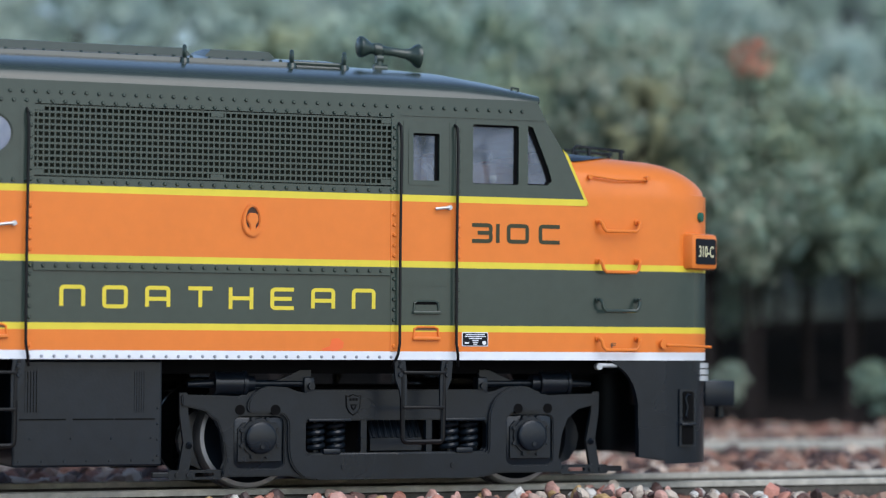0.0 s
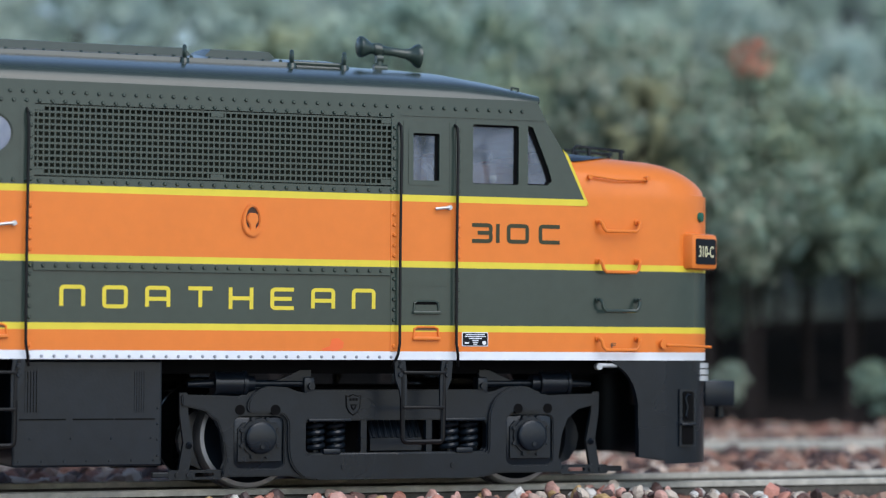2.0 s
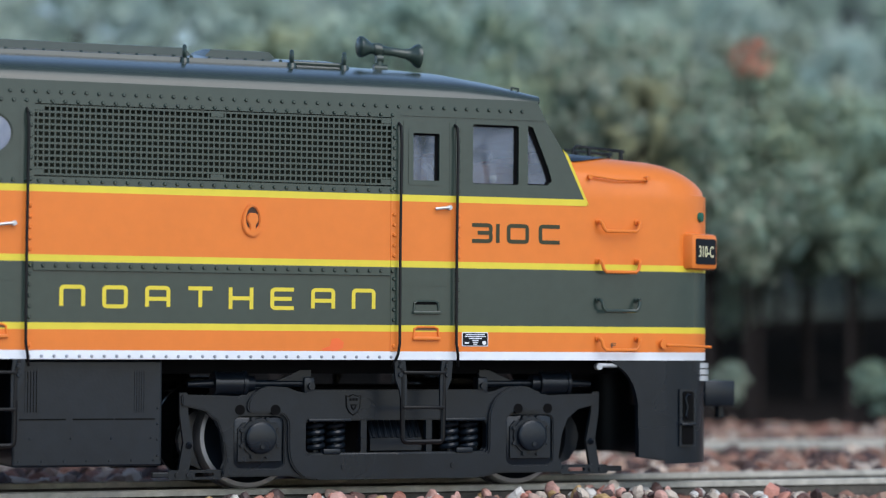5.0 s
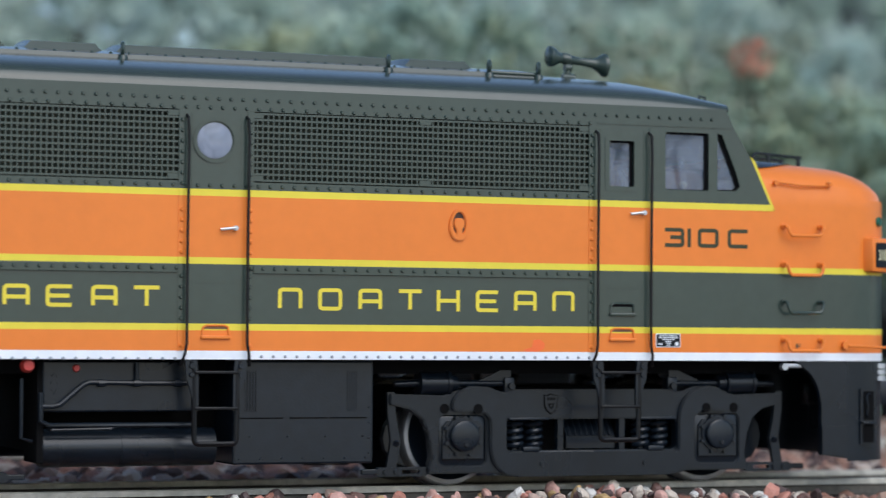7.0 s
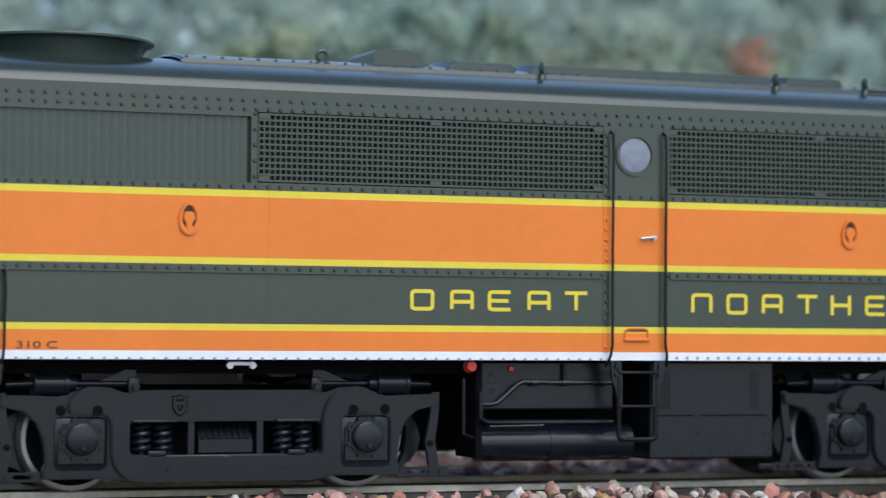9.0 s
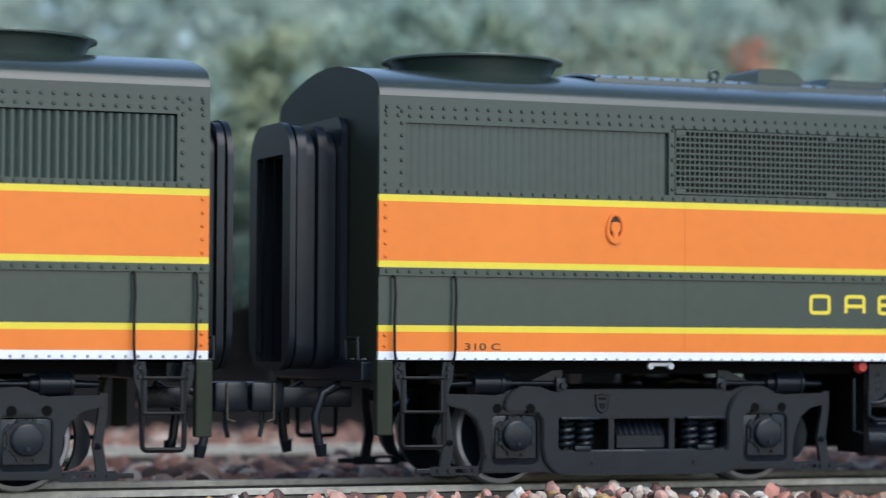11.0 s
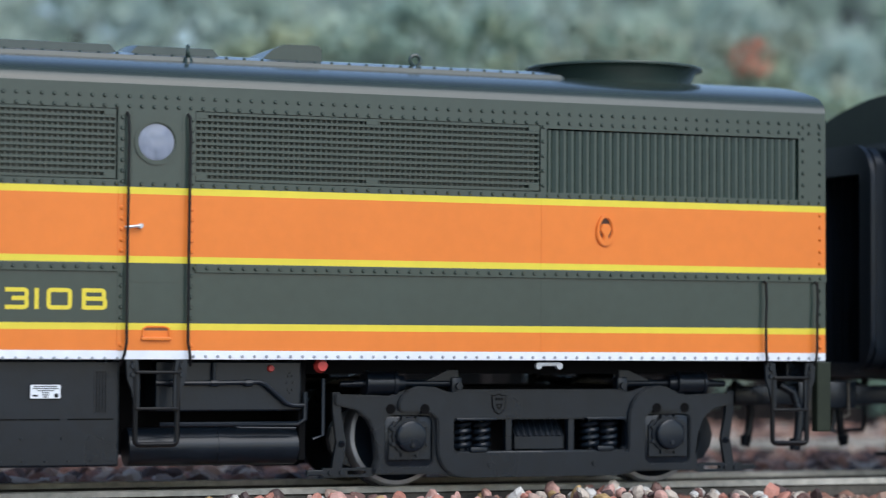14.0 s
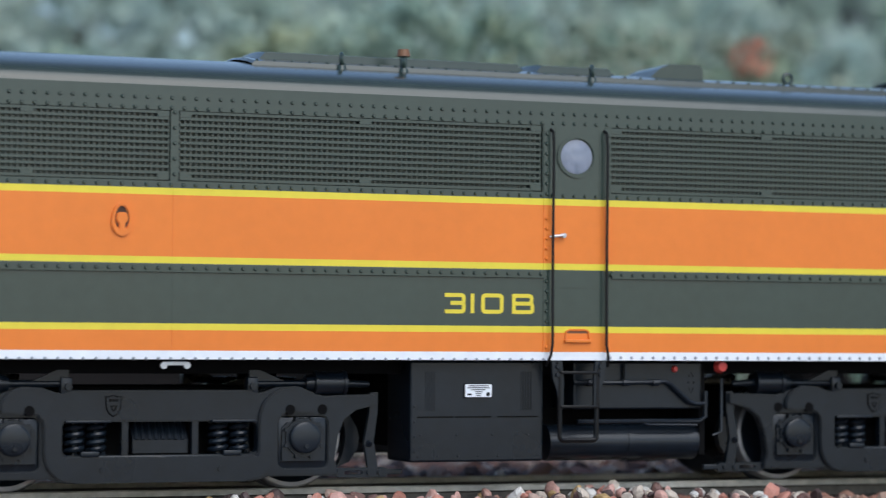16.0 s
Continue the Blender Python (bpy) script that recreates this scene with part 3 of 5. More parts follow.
def lift_ring(parent, u, z, s):
    bm = bmesh.new()
    egg = [(u + (1.18 - 0.16 * math.sin(a)) * math.cos(a), z + 1.85 * math.sin(a)) for a in [k * math.tau / 28 for k in range(28)]]
    core = [(u + (0.76 - 0.08 * math.sin(a)) * math.cos(a), z + 0.15 + 1.25 * math.sin(a)) for a in [k * math.tau / 28 for k in range(28)]]
    plate(bm, egg, s * (SIDE + 0.34), s * (SIDE - 0.1), [core])
    bmesh.ops.bevel(bm, geom=[d for d in bm.edges if len(d.link_faces) == 2 and d.calc_face_angle(0) > 0.6], offset=0.11, segments=2, affect="EDGES")
    lug = part("lifting_lug", bm, ORANGE, parent, "oval orange lifting lug recess", smooth=True)
    bm = bmesh.new()
    plate(bm, [(u - 0.42, z - 1.35), (u + 0.42, z - 1.35), (u + 0.3, z - 0.85), (u + 0.38, z - 0.5), (u + 0.66, z - 0.1), (u + 0.66, z + 0.3),
               (u + 0.45, z + 0.75), (u - 0.45, z + 0.75), (u - 0.66, z + 0.3), (u - 0.66, z - 0.1), (u - 0.38, z - 0.5), (u - 0.3, z - 0.85)], s * (SIDE + 0.36), s * (SIDE - 0.1))
    bmesh.ops.bevel(bm, geom=[d for d in bm.edges if len(d.link_faces) == 2 and d.calc_face_angle(0) > 0.4], offset=0.1, segments=2, affect="EDGES")
    part("lug_tongue", bm, ORANGE, lug, smooth=True)
    bm = bmesh.new()
    # Shallow disc whose dark colour acts as the shade within the ring.
    plate(bm, ring(u, z + 0.15, 0.95, 1.42), s * (SIDE + 0.07), s * (SIDE - 0.1))
    part("lug_shade_disc", bm, RECESS, lug)


def porthole(parent, u, z, s):
    bm = bmesh.new()
    plate(bm, ring(u, z, 2.45, k=32), s * (SIDE + 0.2), s * (SIDE - 0.4), [ring(u, z, 2.15, k=32)])
    part("porthole_rim", bm, GREEN, parent, "round dark green window rim")
    bm = bmesh.new()
    rows = [[bm.verts.new((u + r * math.cos(k * math.tau / 32), s * (SIDE + d), z + r * math.sin(k * math.tau / 32))) for k in range(32)]
            for r, d in ((2.25, -0.3), (2.1, -0.05), (1.75, 0.1), (1.3, 0.12), (1.1, 0.2), (0.6, 0.26))]
    for a, b in zip(rows, rows[1:]):
        for k in range(32):
            bm.faces.new((a[k], a[(k + 1) % 32], b[(k + 1) % 32], b[k]))
    bm.faces.new(rows[-1])
    part("porthole_pane", bm, LENS, parent, "cloudy round porthole glass", smooth=True)


def pane(parent, outline, s):
    bm = bmesh.new()
    plate(bm, outline, s * (SIDE - 0.55), s * (SIDE - 0.75))
    ob = part("window_pane", bm, GLASS, parent, "clear cab window glass")
    ob.visible_shadow = False


def reveal_shade(parent, outline, inner, s):
    bm = bmesh.new()
    # Added dark ring that imitates the shade on the window's inner edges.
    plate(bm, outline, s * (SIDE - 0.42), s * (SIDE - 0.7), [inner])
    part("reveal_shade", bm, DEEP, parent, "dark ring painted as window reveal shade")


def window_trim(parent, outline, inner, s):
    bm = bmesh.new()
    plate(bm, outline, s * (SIDE + 0.08), s * (SIDE - 0.9), [inner])
    part("window_frame", bm, GREEN, parent)


def grab(parent, u0, u1, z, drop, material, s):
    bm = bmesh.new()
    y = s * (SIDE + 1.0)
    tube(bm, [(u0, s * SIDE, z), (u0, y - s * 0.3, z), (u0 + 0.1, y, z - 0.3), (u0 + 0.25, y, z - drop + 0.35), (u0 + 0.6, y, z - drop),
              (u1 - 0.6, y, z - drop), (u1 - 0.25, y, z - drop + 0.35), (u1 - 0.1, y, z - 0.3), (u1, y - s * 0.3, z), (u1, s * SIDE, z)], 0.21)
    for u in (u0, u1):
        cyl(bm, (u, s * SIDE, z), (u, s * (SIDE + 0.2), z), 0.36, seg=10)
    part("grab_iron", bm, material, parent, "bent wire grab iron painted to match the body", smooth=True)


def rivets(parent, rows, material=GREEN, r=0.25):
    bm = bmesh.new()
    for kind, a, b, c, step in rows:
        n = max(1, round((b - a) / step))
        for i in range(n + 1):
            p = a + (b - a) * i / n
            dot(bm, p if kind == "h" else c, -SIDE - (0.28 if kind == "h" and 24 < c < 25 else 0.02), c if kind == "h" else p, r)
    ob = part("rivets", bm, material, parent, "rows of tiny rivet heads")
    ob["kind"] = "stuff"


def roof_eye(parent, u, y, big=False, open_ring=False):
    bm = bmesh.new()
    z = 49.2 - 0.012 * y * y
    r = 0.62
    cx, cy = (1, 0) if open_ring else (0.25, 0.97)
    pts = [(u, y, z - 0.3)] + [(u + cx * r * math.sin(a), y + cy * r * math.sin(a), z + 0.9 - r * math.cos(a)) for a in [k * math.tau / 12 for k in range(1, 12)]] + [(u, y, z - 0.3)]
    tube(bm, pts, 0.25, 7)
    cyl(bm, (u, y, z - 0.4), (u, y, z + 0.2), 0.65, 0.5, 10)
    if big:
        cyl(bm, (u, y, z + 0.4), (u, y, z + 2.0), 0.45, 0.45, 10)
        cyl(bm, (u, y, z + 1.6), (u, y, z + 2.4), 0.8, 0.65, 10, mi=1)
    part("roof_eye", bm, GREEN, parent, "lifting eye on the roof", smooth=True, mats=[GREEN, COPPER_SHADE])


def fan(parent, u):
    bm = bmesh.new()
    prof = [(9.0, 46.5), (9.35, 48.3), (10.15, 49.75), (10.6, 50.08), (11.0, 50.15), (11.05, 50.3), (11.0, 50.45), (10.5, 50.45), (9.8, 50.1), (9.3, 49.4), (9.2, 48.9)]
    n = 48
    rows = [[bm.verts.new((u + r * math.cos(k * math.tau / n), r * math.sin(k * math.tau / n), z)) for k in range(n)] for r, z in prof]
    for a, b in zip(rows, rows[1:]):
        for k in range(n):
            bm.faces.new((a[k], a[(k + 1) % n], b[(k + 1) % n], b[k]))
    bm.faces.new(rows[-1])
    part("fan_shroud", bm, GREEN, parent, "flared round radiator fan shroud on the roof", smooth=True)
    for k in range(6):
        a = k * math.tau / 6
        bm = bmesh.new()
        tube(bm, [(u, 0, 49.9), (u + 9.5 * math.cos(a), 9.5 * math.sin(a), 49.9)], 0.2, 6)
        part("fan_spoke", bm, GREEN, parent)


def hatches(parent, u0, u1, pieces, vent, d):
    bm = bmesh.new()
    ys = np.linspace(-10.0, 10.0, 9)
    def strip(a, b, w, lift, slope=0.0):
        rows = []
        for u, k in ((a, 0), (a + slope, 1), (b - slope, 1), (b, 0)):
            rows.append([bm.verts.new((u, y * w, 49.2 - 0.012 * (y * w) ** 2 + (lift if k else 0.0))) for y in ys])
        for r, q in zip(rows, rows[1:]):
            for i in range(len(ys) - 1):
                bm.faces.new((r[i], r[i + 1], q[i + 1], q[i]))
        for i in (0, -1):
            f = [r[i] for r in rows]
            g = [bm.verts.new((v.co.x, v.co.y * 1.01, v.co.z - lift - 0.3)) for v in f]
            for j in range(3):
                bm.faces.new((f[j], f[j + 1], g[j + 1], g[j]))
    strip(u0, u1, 1.0, 0.28, 0.4)
    part("roof_walkway", bm, ROOFGREEN, parent, "riveted flush roof plate", smooth=False)
    for a, b in pieces:
        bm = bmesh.new()
        strip(a, b, 0.62, 1.05, 1.0)
        part("roof_hatch", bm, GREEN, parent, "low bevelled roof hatch")
    bm = bmesh.new()
    a, b = vent
    plate(bm, [(a, 48.8), (b, 48.8), (b, 50.6), (b - 0.4, 51.0), (a + 3.2, 51.0), (a + 1.8, 50.4)] if d > 0 else [(a, 48.8), (b, 48.8), (b - 1.8, 50.4), (b - 3.2, 51.0), (a + 0.4, 51.0), (a, 50.6)], -4.5, 4.5)
    part("roof_vent", bm, GREEN, parent, "boxy roof vent with a sloped end")
    bm = bmesh.new()
    for k in range(int((u1 - u0 - 1) / 2.1)):
        u = u0 + 0.8 + 2.1 * k
        cyl(bm, (u, -9.3, 48.3), (u, -9.3, 48.6), 0.26, 0.16, 6)
    ob = part("roof_rivets", bm, GREEN, parent)
    ob["kind"] = "stuff"


def underbody(parent, d):
    """The equipment between the trucks; d mirrors it lengthwise."""
    def X(*us):
        return sorted(d * u for u in us)
    bm = bmesh.new()
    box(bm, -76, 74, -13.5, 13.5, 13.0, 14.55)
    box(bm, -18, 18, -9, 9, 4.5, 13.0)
    # Coloured near-black for the shade beneath the body.
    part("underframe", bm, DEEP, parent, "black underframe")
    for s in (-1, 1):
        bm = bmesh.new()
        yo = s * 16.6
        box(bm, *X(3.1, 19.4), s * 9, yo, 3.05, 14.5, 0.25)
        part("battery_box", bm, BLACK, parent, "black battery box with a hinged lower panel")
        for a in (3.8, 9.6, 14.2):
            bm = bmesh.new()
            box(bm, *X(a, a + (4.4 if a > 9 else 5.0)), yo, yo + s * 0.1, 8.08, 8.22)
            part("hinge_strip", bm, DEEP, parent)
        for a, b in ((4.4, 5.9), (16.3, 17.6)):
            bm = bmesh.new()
            # No opening is cut; a near-black plate gives the vent its shade.
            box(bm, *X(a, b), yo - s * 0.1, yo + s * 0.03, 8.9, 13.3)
            part("vent_shade", bm, DEEP, parent)
            for k in range(5):
                u = a + 0.12 + (b - a - 0.24) * k / 4
                bm = bmesh.new()
                box(bm, *X(u - 0.1, u + 0.1), yo - s * 0.02, yo + s * 0.07, 8.9, 13.3)
                part("vent_bar", bm, BLACK, parent)
        bm = bmesh.new()
        for k in range(7):
            dot(bm, d * (3.8 + 2.45 * k), yo, 3.7, 0.13, s)
        for k in range(4):
            dot(bm, d * (5 + 4.4 * k), yo, 6.1, 0.13, s), dot(bm, d * 18.9, yo, 4.2 + 1.7 * k, 0.13, s)
        part("box_rivets", bm, BLACK, parent)["kind"] = "stuff"
        bm = bmesh.new()
        box(bm, *X(-17.8, -1.2), s * 9, s * 15.6, 8.9, 14.4, 0.2)
        for k in range(8):
            a = k * math.tau / 8
            box(bm, *X(-16.6 + 0.35 * math.cos(a), -16.4 + 0.35 * math.cos(a)), s * 15.55, s * 15.75, 11.9 + 1.1 * math.sin(a), 12.1 + 1.1 * math.sin(a))
        part("equipment_panel", bm, BLACK, parent)
        bm = bmesh.new()
        box(bm, *X(-18.4, -17.6), s * 9, s * 15.4, 3.4, 14.4, 0.15)
        # Near-black so that this end looks like the shade of a gap.
        part("shaded_panel_end", bm, DEEP, parent)
        bm = bmesh.new()
        p, q = (d * -17.6, s * 13.4, 5.0), (d * 1.6, s * 13.4, 5.0)
        cyl(bm, p, q, 2.1, seg=28)
        cyl(bm, (d * -18.2, s * 13.4, 5.0), p, 1.5, 2.1, 28)
        cyl(bm, (d * -9, s * 13.4, 5.0), (d * -8.4, s * 13.4, 5.0), 2.18, seg=28)
        part("air_tank", bm, BLACK, parent, "black cylindrical air tank", smooth=True)
        bm = bmesh.new()
        y = s * 16.1
        tube(bm, [(d * -1.0, y, 12.0), (d * -8, y, 12.0), (d * -12.8, y, 12.1), (d * -13.5, y, 11.8), (d * -16.0, y, 9.7), (d * -16.8, y, 9.5), (d * -18.3, y, 9.5)], 0.26)
        tube(bm, [(d * -7.6, y, 12.0), (d * -7.6, y, 14.2)], 0.22)
        tube(bm, [(d * -18.1, y, 11), (d * -18.1, y, 8.0), (d * -17.2, y, 7.5), (d * -10, y, 7.5), (d * -1.5, y, 7.5)], 0.28)
        tube(bm, [(d * -17.0, y, 7.0), (d * -10.5, y, 7.1), (d * -9.6, y, 7.5)], 0.16)
        tube(bm, [(d * -20.2, y, 12.5), (d * -20.2, y, 6.2), (d * -19.0, y, 5.8)], 0.2)
        for u in (-7.6, -11.5, -3):
            cyl(bm, (d * u - 0.4, y, 12.0), (d * u + 0.4, y, 12.0), 0.4, seg=8)
        part("air_pipe", bm, BLACK, parent, "bent black air pipes", smooth=True)
    bm = bmesh.new()
    cyl(bm, (d * -19.7, -16.6, 13.9), (d * -19.7, -17.4, 13.9), 0.8, 0.55, 18)
    cyl(bm, (d * -14.2, -15.7, 13.6), (d * -14.2, -16.0, 13.6), 0.42, 0.3, 12)
    part("red_valve", bm, RED, parent, "round red valve heads", smooth=True)
    for u in (-47.0, 47.0):
        if d > 0 and u > 0:
            continue
        bm = bmesh.new()
        box(bm, u - 1.3, u + 1.3, -17.6, -17.0, 13.9, 14.4, 0.1)
        for k in (-1.3, 1.3):
            cyl(bm, (u + k, -17.7, 13.95), (u + k, -17.2, 13.95), 0.4, seg=8)
        part("silver_bracket", bm, SILVER, parent, "small silver bracket under the sill")


def door_fittings(parent, u0, u1, s, low_slots):
    bm = bmesh.new()
    for u in (u0 + 0.62, u1 - 0.62):
        box(bm, u - 0.05, u + 0.05, s * (SIDE - 0.1), s * (SIDE + 0.05), 33.3, 41.4)
    box(bm, u0 + 0.6, u1 - 0.6, s * (SIDE - 0.1), s * (SIDE + 0.05), 22.9, 23.0)
    part("door_edge", bm, GREEN, parent)
    for u in (u0 - 0.5, u1 + 0.45):
        bm = bmesh.new()
        for z0, z1, mi in BANDS[1:] + [(33.1, 41.7, 0)]:
            box(bm, u - 0.38, u + 0.38, s * SIDE - 0.09, s * SIDE + 0.09, z0, z1, mi=mi)
        for z0, z1, mi in BANDS[1:] + [(33.1, 41.7, 0)]:
            for k in range(int((z1 - z0) / 1.15)):
                dot(bm, u, s * (SIDE + 0.09), z0 + 0.55 + 1.15 * k, 0.26, s)
                bm.faces.ensure_lookup_table()
                for f in bm.faces[-7:]:
                    f.material_index = mi
        part("door_post", bm, GREEN, parent, "riveted lap strip beside the door", mats=PAINTS)
    for z, material in low_slots:
        c = (u0 + u1) / 2
        bm = bmesh.new()
        # Thin dark strip: the shade below the slot's top edge, as colour.
        plate(bm, rrect(c - 1.5, c + 1.5, z + 0.3, z + 0.6, 0.14), s * (SIDE + 0.03), s * (SIDE - 0.2), mi=1)
        box(bm, c - 1.65, c + 1.65, s * SIDE, s * (SIDE + 0.4), z - 0.78, z - 0.4, 0.1)
        tube(bm, [(c - 1.5, s * (SIDE + 0.1), z - 0.3), (c - 1.4, s * (SIDE + 0.1), z + 0.5), (c - 1.0, s * (SIDE + 0.1), z + 0.68), (c + 1.0, s * (SIDE + 0.1), z + 0.68), (c + 1.4, s * (SIDE + 0.1), z + 0.5), (c + 1.5, s * (SIDE + 0.1), z - 0.3)], 0.12, 6)
        part("toe_step", bm, material, parent, "recessed toe step", mats=[material, COPPER_SHADE if material is ORANGE else DEEP])


def door_handle(parent, u, z):
    bm = bmesh.new()
    cyl(bm, (u, -SIDE, z), (u, -SIDE - 0.6, z), 0.28, seg=10)
    tube(bm, [(u, -SIDE - 0.5, z), (u - 0.6, -SIDE - 0.55, z - 0.05), (u - 1.7, -SIDE - 0.4, z - 0.18)], 0.17, 8)
    part("door_handle", bm, SILVER, parent, "silver lever door handle", smooth=True)


def ribbon(bm, pts, t, y):
    """A painted stroke of width t along pts."""
    pts = [Vector((x, z)) for x, z in pts]
    loop = pts[0] == pts[-1]
    if loop:
        pts = pts[:-1]
    n = len(pts)
    left, right = [], []
    for i, p in enumerate(pts):
        a = (p - pts[i - 1]).normalized() if i or loop else None
        b = (pts[(i + 1) % n] - p).normalized() if i < n - 1 or loop else None
        d = (a + b).normalized() if a and b else (a or b)
        k = 1 / max(0.4, d.dot(a)) if a else 1
        m = Vector((-d.y, d.x)) * t / 2 * k
        left.append(bm.verts.new((p.x + m.x, y, p.y + m.y))), right.append(bm.verts.new((p.x - m.x, y, p.y - m.y)))
    for i in range(n if loop else n - 1):
        j = (i + 1) % n
        bm.faces.new((left[i], left[j], right[j], right[i]))


def bend(*pts, r=0.16):
    """Points of a path whose inner corners are rounded."""
    out = [pts[0]]
    for a, b, c in zip(pts, pts[1:], pts[2:]):
        a, b, c = Vector(a), Vector(b), Vector(c)
        p, q = b + (a - b).normalized() * r, b + (c - b).normalized() * r
        for k in (0, 0.33, 0.67, 1):
            v = p.lerp(b, k).lerp(b.lerp(q, k), k)
            out.append((v.x, v.y))
    return out + [pts[-1]]


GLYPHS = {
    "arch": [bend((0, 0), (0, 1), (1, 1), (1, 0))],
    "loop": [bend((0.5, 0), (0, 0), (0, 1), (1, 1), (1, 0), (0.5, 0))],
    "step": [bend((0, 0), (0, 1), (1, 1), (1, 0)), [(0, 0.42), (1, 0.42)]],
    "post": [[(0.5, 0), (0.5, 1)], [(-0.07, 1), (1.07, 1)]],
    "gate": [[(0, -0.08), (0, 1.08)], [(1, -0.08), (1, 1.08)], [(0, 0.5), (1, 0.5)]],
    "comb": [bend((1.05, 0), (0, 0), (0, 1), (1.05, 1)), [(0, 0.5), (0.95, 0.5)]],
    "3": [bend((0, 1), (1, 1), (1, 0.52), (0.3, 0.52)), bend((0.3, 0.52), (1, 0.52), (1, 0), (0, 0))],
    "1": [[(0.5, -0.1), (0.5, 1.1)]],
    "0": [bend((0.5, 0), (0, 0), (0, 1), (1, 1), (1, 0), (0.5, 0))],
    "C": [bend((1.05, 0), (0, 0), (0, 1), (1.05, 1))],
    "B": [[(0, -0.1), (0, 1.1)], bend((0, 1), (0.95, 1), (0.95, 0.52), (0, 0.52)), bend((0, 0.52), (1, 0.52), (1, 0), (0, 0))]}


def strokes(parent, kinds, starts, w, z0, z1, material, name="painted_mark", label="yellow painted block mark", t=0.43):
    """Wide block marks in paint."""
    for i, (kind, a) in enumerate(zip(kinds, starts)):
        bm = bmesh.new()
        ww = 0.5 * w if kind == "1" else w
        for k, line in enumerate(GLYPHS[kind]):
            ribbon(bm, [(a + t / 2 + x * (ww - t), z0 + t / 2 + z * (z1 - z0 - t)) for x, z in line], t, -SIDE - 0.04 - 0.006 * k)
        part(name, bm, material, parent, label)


def side_shell(parent, u0, u1, upper, holes, s):
    names = ["sill", "lower_panel", "lower_stripe", "name_panel", "middle_stripe", "belt_panel", "upper_stripe"]
    for name, (z0, z1, mi) in zip(names, BANDS):
        bm = bmesh.new()
        plate(bm, rect(u0, u1 if z1 < 33 or not upper else u1 + 2.7, z0, z1), s * SIDE, s * (SIDE - 0.6))
        part(name, bm, PAINTS[mi], parent)
    bm = bmesh.new()
    plate(bm, upper or rect(u0, u1, 33.1, 44.2), s * SIDE, s * (SIDE - 0.6), holes)
    part("upper_panel", bm, GREEN, parent, "dark green upper side with openings")
    if upper:
        bm = bmesh.new()
        plate(bm, [(66.1, 38.8), (66.75, 38.2), (69.45, 32.4), (68.8, 33.1)], s * (SIDE + 0.02), s * (SIDE - 0.4))
        part("cab_stripe", bm, YELLOW, parent)
    bm = bmesh.new()
    for a, b in ((u0, -3.9), (4.7, u1 if not upper else 45.0)):
        box(bm, a, b, s * (SIDE - 0.1), s * (SIDE + 0.28), 23.98, 24.93, 0.04)
    part("lap_strip", bm, GREEN, parent, "riveted lap strip along the side")


def seams(parent, us):
    for u in us:
        bm = bmesh.new()
        for z0, z1, mi in BANDS[1:]:
            box(bm, u - 0.04, u + 0.04, -SIDE - 0.04, -SIDE, z0, z1, mi=mi)
        part("panel_seam", bm, GREEN, parent, mats=PAINTS)


def end_steps(parent, u0, u1):
    for s in (-1, 1):
        for u, k in ((u0, 0.3), (u1, -0.3)):
            handrail(parent, u, 14.8, 23.6, s, k)
        ladder(parent, u0 + 0.8, u1 - 0.8, 4.6, 14.0, s, (12.6, 8.8, 4.7))


